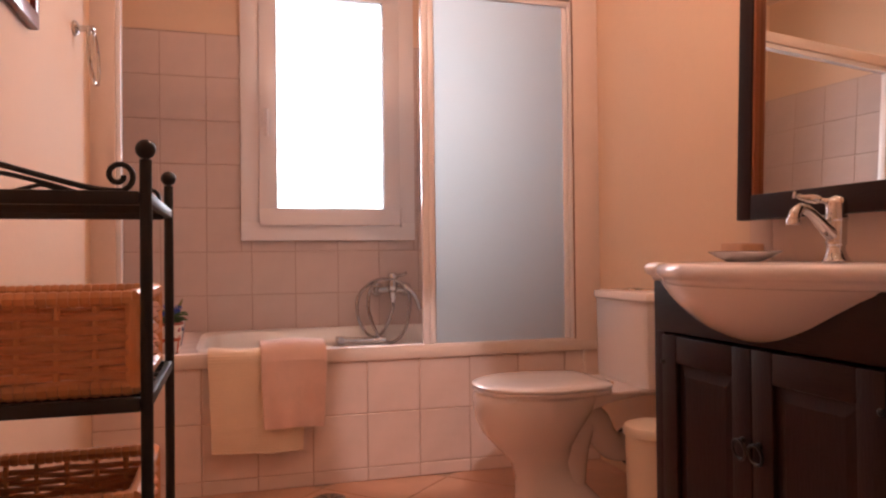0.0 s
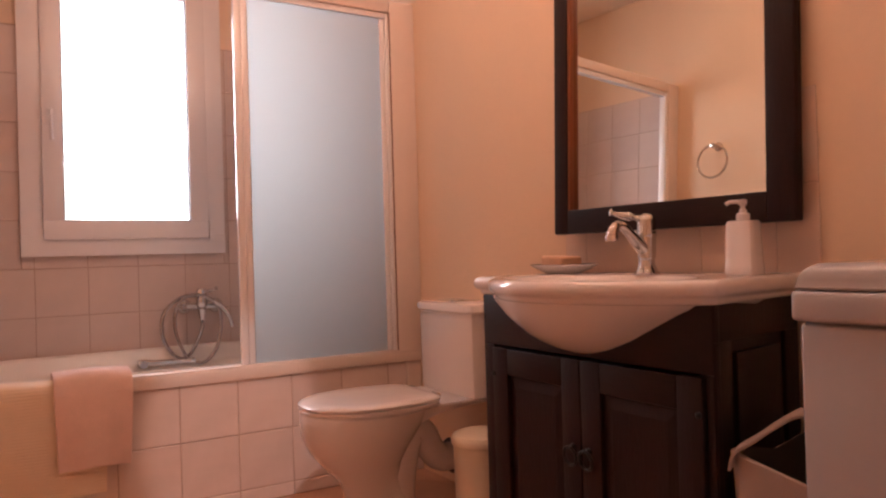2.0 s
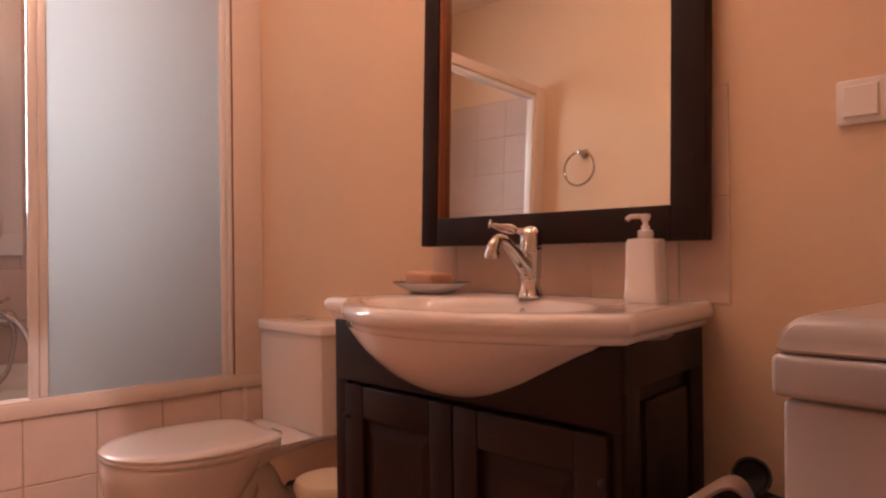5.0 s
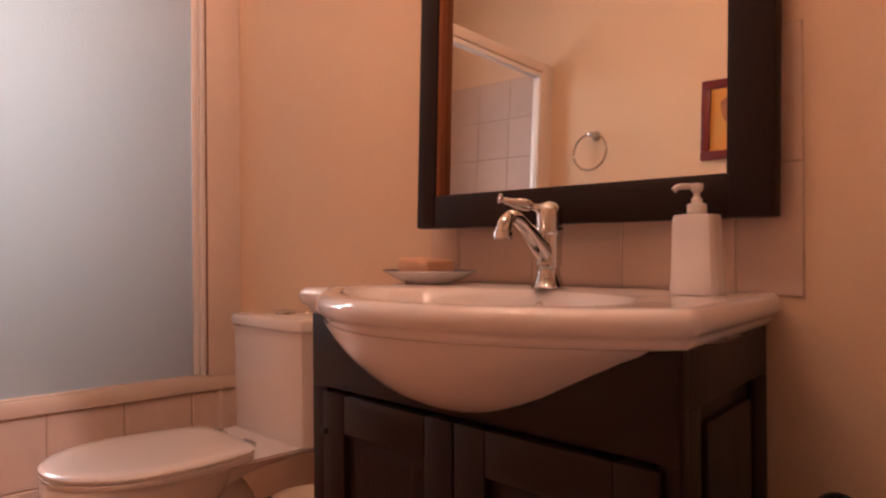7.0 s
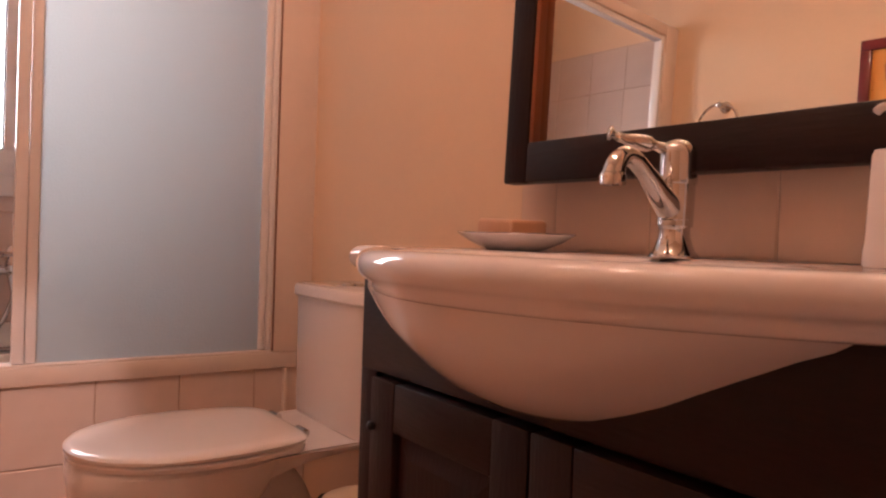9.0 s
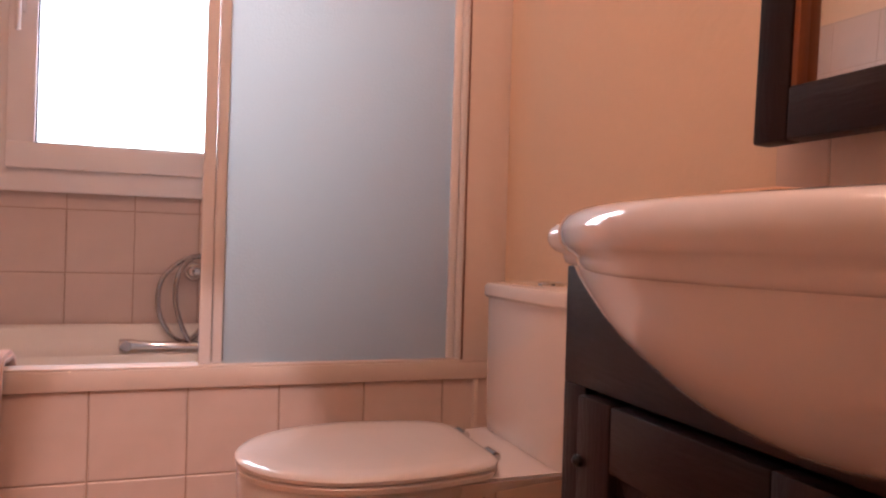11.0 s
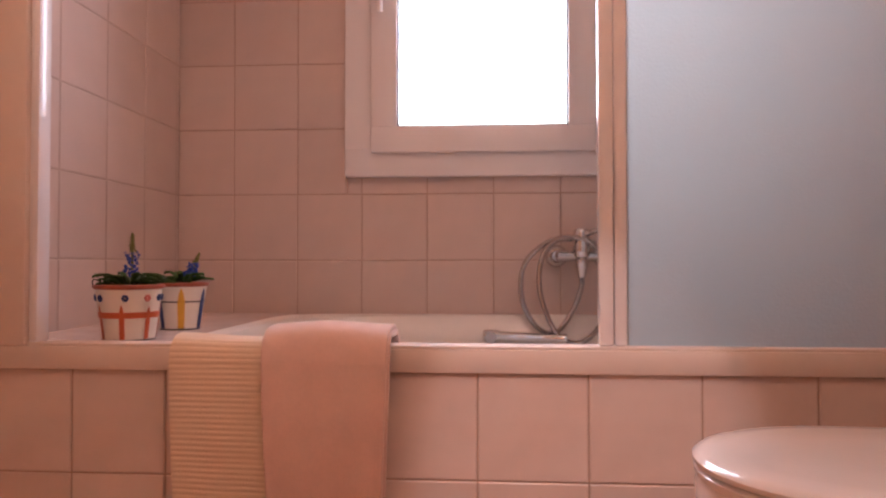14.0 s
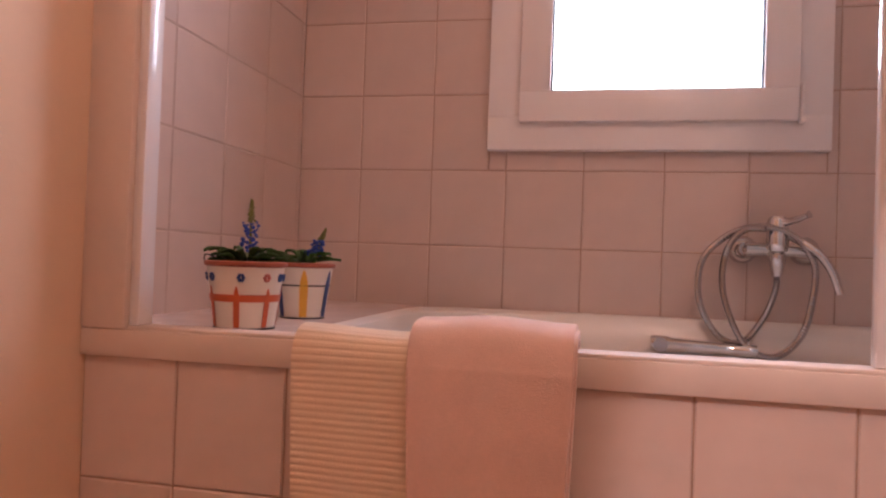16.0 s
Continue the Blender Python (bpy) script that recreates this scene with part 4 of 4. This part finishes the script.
slab = loft([lid_slab(0.001, 0.810), lid_slab(0.0, 0.8125)] + [lid_slab(0.002 + 0.024 * (1 - math.cos(a)), 0.816 + 0.026 * math.sin(a)) for a in (0, 0.26, 0.52, 0.79, 1.05, 1.31, 1.57)])
bmesh.ops.bevel(slab, geom=[e for e in slab.edges if abs(e.verts[0].co.z - e.verts[1].co.z) > 0.0004], offset=0.006, segments=3, affect="EDGES")
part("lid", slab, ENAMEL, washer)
part("lid_line", box(WX + 0.004, 0.92, WY - 0.396, WY - 0.004, 0.806, 0.812), SEAM, washer)
part("seam", box(WX + 0.010, 0.92, WY - 0.394, WY - 0.006, 0.762, 0.774), SEAM, washer, "grey seam under the lid")
part("lid_handle", tube(smooth_path([(WX - 0.004, WY - 0.118, 0.795), (WX - 0.008, WY - 0.135, 0.790), (WX - 0.008, WY - 0.20, 0.788), (WX - 0.008, WY - 0.265, 0.790), (WX - 0.004, WY - 0.282, 0.795)], 5), 0.0055, 10), GREY, washer, "dark lid handle")
con = loft([[(0.52, WY - 0.398, 0.838), (0.927, WY - 0.398, 0.838), (0.927, WY - 0.030, 0.838), (0.52, WY - 0.030, 0.838)],
            [(0.60, WY - 0.385, 0.888), (0.927, WY - 0.385, 0.905), (0.927, WY - 0.060, 0.905), (0.60, WY - 0.060, 0.888)]])
bmesh.ops.bevel(con, geom=list(con.edges), offset=0.010, segments=3, affect="EDGES")
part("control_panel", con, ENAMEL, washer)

# ---- laundry bag ----
bag = thing("storage_bag", "beige canvas storage basket with dark lining and handle", "basket", m=pose(0.750, -1.880, 0))


def rr(hx, hy, z, q=7, n=48, sag=0.0):
    out = []
    for i in range(n):
        a = 2 * math.pi * i / n
        c, s = math.cos(a), math.sin(a)
        k = (abs(c) ** q + abs(s) ** q) ** (-1 / q)
        out.append((hx * c * k, hy * s * k, z + sag * (abs(c * k) - 0.8 + 0.9 * s * k)))
    return out


part("body", loft([rr(0.13, 0.120, 0.0), rr(0.138, 0.126, 0.01), rr(0.150, 0.135, 0.22, sag=0.01), rr(0.158, 0.142, 0.452, sag=0.03), rr(0.161, 0.145, 0.460, sag=0.03), rr(0.161, 0.145, 0.468, sag=0.03), rr(0.156, 0.140, 0.470, sag=0.03)], True, False), CANVAS, bag)
part("lining", loft([rr(0.156, 0.140, 0.470, sag=0.03), rr(0.153, 0.137, 0.455, sag=0.03), rr(0.145, 0.13, 0.22), rr(0.13, 0.115, 0.02)], False, True), CANVAS_IN, bag, "dark brown lining")


def flat_strap(pts, w, th, axis):
    """A flat band along points, its width along one axis."""
    pts = smooth_path(pts, 6)
    ax = Vector(axis).normalized()
    rows = []
    for i, p in enumerate(pts):
        d = (pts[min(i + 1, len(pts) - 1)] - pts[max(i - 1, 0)]).normalized()
        nrm = d.cross(ax).normalized()
        rows.append([p + ax * w + nrm * th, p - ax * w + nrm * th, p - ax * w - nrm * th, p + ax * w - nrm * th])
    return loft(rows)


part("handle", flat_strap([(-0.158, 0.120, 0.470), (-0.155, 0.112, 0.500), (-0.146, 0.080, 0.525), (-0.128, 0.045, 0.556), (-0.107, 0.018, 0.576), (-0.085, 0.005, 0.566), (-0.055, 0.0, 0.525), (0.0, 0.0, 0.47), (0.03, 0.0, 0.43)], 0.015, 0.0025, (1, 0.25, 0.35)), CANVAS, bag, "light canvas carrying strap")

plunger = thing("plunger", "black rubber plunger lying on the canvas basket", "plunger", m=pose(0.866, -1.795, 0.522, 0, -62, 30) @ Matrix.Diagonal((0.64, 0.64, 0.64, 1)))
part("cup", lathe([(0.014, -0.045), (0.026, -0.040), (0.042, -0.020), (0.048, 0.0), (0.050, 0.012), (0.044, 0.012), (0.038, -0.010), (0.0, -0.030)], n=26), RUBBER, plunger)
part("stick", tube([(0, 0, -0.040), (0.02, 0, -0.16)], 0.009, 12), RUBBER, plunger)
part("strap", flat_strap([(-0.06, -0.150, 0.560), (-0.02, -0.06, 0.545), (0.03, 0.02, 0.515), (0.06, 0.07, 0.48), (0.08, 0.11, 0.45)], 0.007, 0.002, (0.6, 0, 1)), RUBBER, bag, "thin black strap")

# ---- towel ring and picture ----
ring = thing("towel_ring", "round chrome towel ring on the wall", "towel ring", m=pose(XL, -0.267, 1.530))
part("rose", lathe([(0.024, 0), (0.024, 0.006), (0.018, 0.012), (0.010, 0.016), (0.010, 0.046), (0.013, 0.05), (0.012, 0.058), (0, 0.06)], n=22), CHROME, ring).matrix_basis = pose(0, 0, 0, 0, 90, 0)
part("hoop", tube([(0.050 + 0.010 * (1 - math.cos(w)) * 0.5, 0.086 * math.sin(w), -0.082 + 0.086 * math.cos(w)) for w in [2 * math.pi * i / 48 for i in range(48)]], 0.0058, 10, closed=True), CHROME, ring)

pic = thing("framed_picture", "small print of a shell in a maroon frame", "picture", m=pose(XL, -0.926, 1.537))
for nm, b in (("frame_rail", (-0.150, 0.150, -0.167, -0.130)), ("frame_rail", (-0.150, 0.150, 0.130, 0.167)), ("frame_stile", (-0.150, -0.113, -0.130, 0.130)), ("frame_stile", (0.113, 0.150, -0.130, 0.130))):
    part(nm, box(0.001, 0.022, b[0], b[1], b[2], b[3], 0.004), MAROON, pic)
part("print", box(0.001, 0.010, -0.113, 0.113, -0.130, 0.130), PRINT, pic, smooth=False)
sh = bmesh.new()
rows = []
for i in range(14):
    t = i / 13
    w = 0.050 * math.sin(math.pi * min(1, 0.12 + t * 0.9)) + 0.004
    rows.append([(0.010 + 0.0015 * math.sin(math.pi * k / 5), 0.055 - 0.10 * t + 1.5 * w * (k / 5 - 0.5), 0.085 - 0.15 * t - 1.0 * w * (k / 5 - 0.5)) for k in range(6)])
part("shell_motif", loft(rows, False, False, sh, closed=False), PRINT_DARK, pic)

# ---- iron shelf with baskets ----
shelf = thing("shelf_unit", "black wrought-iron shelf unit with ball finials", "shelf")
SX1, SX0, SY0, SY1 = -0.574, -0.930, -1.800, -1.485
TOP = 0.952
for x in (SX0, SX1):
    for y in (SY0, SY1):
        post = part("post", tube([(x, y, 0.0), (x, y, TOP - 0.012)], 0.0070, 14), IRON, shelf)
        b = bmesh.new()
        bmesh.ops.create_uvsphere(b, u_segments=16, v_segments=10, radius=0.0115, matrix=Matrix.Translation((x, y, TOP)))
        part("finial", b, IRON, post)
for z, th in ((0.898, 0.008), (0.664, 0.008), (0.408, 0.008), (0.12, 0.008)):
    for y in (SY0, SY1):
        part("rail", box(SX0 + 0.007, SX1 - 0.007, y - 0.006, y + 0.006, z - 0.010, z + 0.006, 0.002), IRON, shelf)
    for x in (SX0, SX1):
        part("rail", box(x - 0.005, x + 0.005, SY0 + 0.007, SY1 - 0.007, z - 0.008, z + 0.006, 0.002), IRON, shelf)
    for k in range(5):
        y = SY0 + (SY1 - SY0) * (k + 1) / 6
        part("slat", tube([(SX0 + 0.004, y, z), (SX1 - 0.004, y, z)], 0.0035, 8), IRON, shelf)


def scroll(y, flip=1):
    xm = (SX0 + SX1) / 2
    line = []
    for i in range(22):
        a = math.radians(-90 + 450 * (1 - i / 21))
        r = 0.005 + 0.0125 * i / 21
        line.append((SX1 - 0.0285 + r * math.cos(a), y, 0.9215 + r * math.sin(a)))
    line += [(SX1 - 0.06, y, 0.9075), (SX1 - 0.11, y, 0.9205), (xm, y, 0.9400)]
    small = [(SX1 - 0.072, y, 0.902), (SX1 - 0.105, y, 0.912), (SX1 - 0.145, y, 0.9215), (SX1 - 0.160, y, 0.920), (SX1 - 0.168, y, 0.911), (SX1 - 0.160, y, 0.904)]
    for pts, r in ((line, 0.0033), (small, 0.0027)):
        part("scroll", tube(smooth_path(pts, 4), r, 8), IRON, shelf)
        part("scroll", tube(smooth_path([(2 * xm - p[0], p[1], p[2]) for p in pts], 4), r, 8), IRON, shelf)
    part("scroll", tube([(xm + 0.014 * math.cos(k * math.pi / 10), y, 0.903 + 0.012 * math.sin(k * math.pi / 10)) for k in range(11)], 0.0025, 8), IRON, shelf)


scroll(SY0), scroll(SY1)


def basket(name, label, x0, x1, y0, y1, z0, z1, seed):
    """A woven basket: stakes, weavers that pass in front of and behind them, and wrapped edges."""
    rnd = random.Random(seed)
    top = thing(name, label, "basket", "baskets on the iron shelf")
    sides = [((x0, y0), (x1, y0)), ((x1, y0), (x1, y1)), ((x1, y1), (x0, y1)), ((x0, y1), (x0, y0))]
    part("base", box(x0 + 0.004, x1 - 0.004, y0 + 0.004, y1 - 0.004, z0, z0 + 0.010), WICKER, top)
    for (ax, ay), (bx, by) in sides:
        d = Vector((bx - ax, by - ay, 0))
        ln = d.length
        d.normalize()
        nrm = Vector((d.y, -d.x, 0))
        nst = max(4, round(ln / 0.042))
        w = bmesh.new()
        rows = int((z1 - z0 - 0.026) / 0.0085)
        for r in range(rows):
            z = z0 + 0.014 + r * 0.0085
            pts = []
            for k in range(nst * 4 + 1):
                t = k / (nst * 4)
                off = 0.0032 * math.cos(math.pi * t * nst + math.pi * r) + rnd.uniform(-0.0007, 0.0007)
                pts.append(Vector((ax, ay, 0)) + d * (ln * t) + nrm * off + Vector((0, 0, z + 0.0012 * math.sin(t * 9 + r) + rnd.uniform(-0.0006, 0.0006))))
            tube(pts, 0.0048 * rnd.uniform(0.85, 1.1), 6, bm=w)
        part("weave", w, WICKER, top, "woven strands with varied brown tones")
        st = bmesh.new()
        for k in range(nst + 1):
            p = Vector((ax, ay, 0)) + d * (ln * min(max(k / nst, 0.015), 0.985))
            tube([p + Vector((0, 0, z0 + 0.006)), p + Vector((0, 0, z1 - 0.008))], 0.0040, 6, bm=st)
        part("stakes", st, WICKER_PALE, top)
    for z in (z0 + 0.008, z1 - 0.006):
        e = bmesh.new()
        loop = [(x0, y0), (x1, y0), (x1, y1), (x0, y1)]
        for (ax, ay), (bx, by) in zip(loop, loop[1:] + loop[:1]):
            d = Vector((bx - ax, by - ay, 0))
            n = int(d.length / 0.011)
            for k in range(n):
                p, q = Vector((ax, ay, z)) + d * (k / n), Vector((ax, ay, z)) + d * ((k + 0.93) / n)
                m_ = (p + q) / 2
                tube([p, m_, q], 0.008, 8, bm=e, radii=[0.0085, 0.0098, 0.0085])
        part("wrapped_edge", e, WICKER_PALE, top, "edge wrapped in pale cane")
    for ax, ay in ((x0, y0), (x1, y0), (x1, y1), (x0, y1)):
        part("corner", tube([(ax, ay, z0 + 0.008), (ax, ay, z1 - 0.008)], 0.009, 8), WICKER_PALE, top)
    return top


basket("wicker_basket", "brown woven wicker basket on the middle shelf", SX0 + 0.02, SX1 - 0.016, SY0 + 0.014, SY1 - 0.03, 0.672, 0.788, 4)
low = basket("wicker_basket", "brown woven wicker basket on the lower shelf", SX0 + 0.02, SX1 - 0.02, SY0 + 0.05, SY1 - 0.03, 0.416, 0.548, 9)

# ---- floor drain ----
drain = thing("floor_drain", "round dull grey metal drain cover in the floor", "drain", m=pose(-0.165, -0.165, 0))
part("cover", lathe([(0.056, 0.0), (0.056, 0.004), (0.050, 0.006), (0.0, 0.006)], n=32), STEEL, drain)
for k in range(6):
    a = k * math.pi / 3
    part("slot", box(-0.018, 0.018, -0.003, 0.003, 0.0055, 0.0068), GREY, drain).matrix_basis = pose(0.028 * math.cos(a), 0.028 * math.sin(a), 0, 0, 0, math.degrees(a))

# ---- ceiling lamp ----
lamp = thing("ceiling_spotlight", "ceiling spotlight bar with three warm bulbs and an added fourth", "lamp")
part("bar", box(0.0, 0.44, -1.46, -0.84, ZC - 0.025, ZC, 0.004), ALU, lamp)
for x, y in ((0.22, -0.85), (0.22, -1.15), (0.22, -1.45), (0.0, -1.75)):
    # Fourth head and its arm are added, only to house the tub fill.
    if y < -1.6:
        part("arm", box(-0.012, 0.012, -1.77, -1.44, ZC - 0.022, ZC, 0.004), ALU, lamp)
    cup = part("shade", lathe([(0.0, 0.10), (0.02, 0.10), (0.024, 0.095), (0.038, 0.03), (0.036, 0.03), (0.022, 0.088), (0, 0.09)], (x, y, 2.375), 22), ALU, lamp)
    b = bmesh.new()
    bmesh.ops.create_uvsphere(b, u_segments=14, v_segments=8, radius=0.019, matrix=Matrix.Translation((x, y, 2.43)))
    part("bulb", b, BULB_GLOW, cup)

# ---- tiles ----
def tile_mesh(w, h, d, mat):
    """A tile of that size, its front face at -y, with eased edges."""
    c, e = 0.0022, 0.0018
    b = loft([[(0, d, 0), (w, d, 0), (w, d, h), (0, d, h)], [(0, e, 0), (w, e, 0), (w, e, h), (0, e, h)], [(c, 0, c), (w - c, 0, c), (w - c, 0, h - c), (c, 0, h - c)]], False, True)
    return mesh_of(b, mat, False)


TILE_CACHE = {}


def lay(parent, us, vs, mat, m, d=0.008, gap=0.0027, skip=None, rnd=random.Random(11)):
    """Tiles between joint lines us (across) and vs (up), in the plane given by the matrix m."""
    for u0, u1 in zip(us, us[1:]):
        for v0, v1 in zip(vs, vs[1:]):
            rects = [(u0, u1, v0, v1)]
            if skip:
                a0, a1, b0, b1 = skip
                if u1 > a0 and u0 < a1 and v1 > b0 and v0 < b1:
                    rects = [r for r in ((u0, min(u1, a0), v0, v1), (max(u0, a1), u1, v0, v1),
                                         (max(u0, a0), min(u1, a1), v0, min(v1, b0)), (max(u0, a0), min(u1, a1), max(v0, b1), v1)) if r[1] - r[0] > 0.012 and r[3] - r[2] > 0.012]
            for a, b, c, e in rects:
                w, h = round(b - a - gap, 4), round(e - c - gap, 4)
                key = (w, h, mat.name)
                if key not in TILE_CACHE:
                    TILE_CACHE[key] = tile_mesh(w, h, d, mat)
                ob = new("tile", TILE_CACHE[key])
                ob.parent = parent
                ob.matrix_basis = m @ pose(a + gap / 2, rnd.uniform(-0.0003, 0.0003), c + gap / 2, rnd.uniform(-0.08, 0.08), 0, rnd.uniform(-0.08, 0.08))


def lines(lo, hi, origin, pitch):
    k = math.ceil((lo - origin) / pitch + 0.02)
    out = [lo]
    while origin + k * pitch < hi - 0.004:
        out.append(origin + k * pitch)
        k += 1
    return out + [hi]


ROWS = lines(0.478, 1.900, 0.656, 0.2066)
# grout beds behind the tiles
bed_back = bmesh.new()
for x0, x1, z0, z1 in ((XA, -0.43, 0.45, 1.898), (0.408, XR, 0.45, 1.898), (-0.43, 0.408, 0.45, 0.92)):
    box(x0, x1, YB - 0.0065, YB - 0.0005, z0, z1, bm=bed_back)
bed = structure("tiling_back", bed_back, GROUT, "beige ceramic wall tiling round the window", "tiling")
lay(bed, lines(XA + 0.004, XR - 0.004, 0.025, 0.2055), ROWS, TILE, pose(0, YB - 0.0083, 0), skip=(-0.433, 0.411, 0.918, 2.3))
bed = structure("tiling_left", box(XA, XA + 0.0065, 0.055, YB - 0.01, 0.45, 1.898), GROUT_PALE, "beige ceramic wall tiling at the head of the bath", "tiling")
lay(bed, [-v for v in lines(0.056, YB - 0.012, 0.492, 0.2066)][::-1], ROWS, TILE, Matrix(((0, -1, 0, XA + 0.0083), (-1, 0, 0, 0), (0, 0, 1, 0), (0, 0, 0, 1))))
bed = structure("tiling_right", box(XR - 0.0065, XR, 0.055, YB - 0.01, 0.45, 1.898), GROUT, "beige ceramic wall tiling behind the frosted screen", "tiling")
lay(bed, lines(0.056, YB - 0.012, 0.492, 0.2066), ROWS, TILE, Matrix(((0, 1, 0, XR - 0.0083), (1, 0, 0, 0), (0, 0, 1, 0), (0, 0, 0, 1))))
bed = structure("tiling_tub_front", box(XL, XR, 0.003, 0.010, 0, 0.447), GROUT, "pale beige tiling on the bathtub front", "tiling")
lay(bed, [XL, -0.768, -0.585, -0.395, -0.2, 0, 0.2, 0.4, 0.6, 0.8, XR - 0.002], [0.0, 0.05, 0.25, 0.4475], TILE_PALE, pose(0, 0, 0))
part("end_strip", box(0.880, 0.892, -0.012, -0.001, 0.0, 0.445, 0.002), CREAM, bed)
bed = structure("tiling_splashback", box(XR - 0.0015, XR, -1.722, -0.915, 0.80, 1.205), GROUT_PALE, "beige tiled splashback above the washbasin", "tiling")
lay(bed, [-1.722, -1.62, -1.415, -1.21, -1.005, -0.915], [0.80, 1.0, 1.205], SPLASH, Matrix(((0, 1, 0, XR - 0.0035), (1, 0, 0, 0), (0, 0, 1, 0), (0, 0, 0, 1))), 0.0025, 0.0018)
# diagonal floor tiles
floor = bpy.data.objects["floor"]
P = 0.33
ft = loft([[(0, 0, -0.006), (P - 0.004, 0, -0.006), (P - 0.004, P - 0.004, -0.006), (0, P - 0.004, -0.006)], [(0, 0, -0.001), (P - 0.004, 0, -0.001), (P - 0.004, P - 0.004, -0.001), (0, P - 0.004, -0.001)],
           [(0.002, 0.002, 0), (P - 0.006, 0.002, 0), (P - 0.006, P - 0.006, 0), (0.002, P - 0.006, 0)]], False, True)
ft = mesh_of(ft, FLOOR_TILE, False)
turn = pose(0, 0, 0, 0, 0, 45)
for i in range(-14, 15):
    for j in range(-14, 15):
        c = turn @ Vector(((i + 0.5) * P, (j + 0.5) * P, 0)) + Vector((0.06, -1.2, 0))
        if XL - 0.10 < c.x < XR + 0.10 and YF - 0.10 < c.y < 0.10:
            ob = new("tile", ft)
            ob.parent = floor
            ob.matrix_basis = Matrix.Translation((0.06, -1.2, 0)) @ turn @ pose(i * P, j * P, 0)
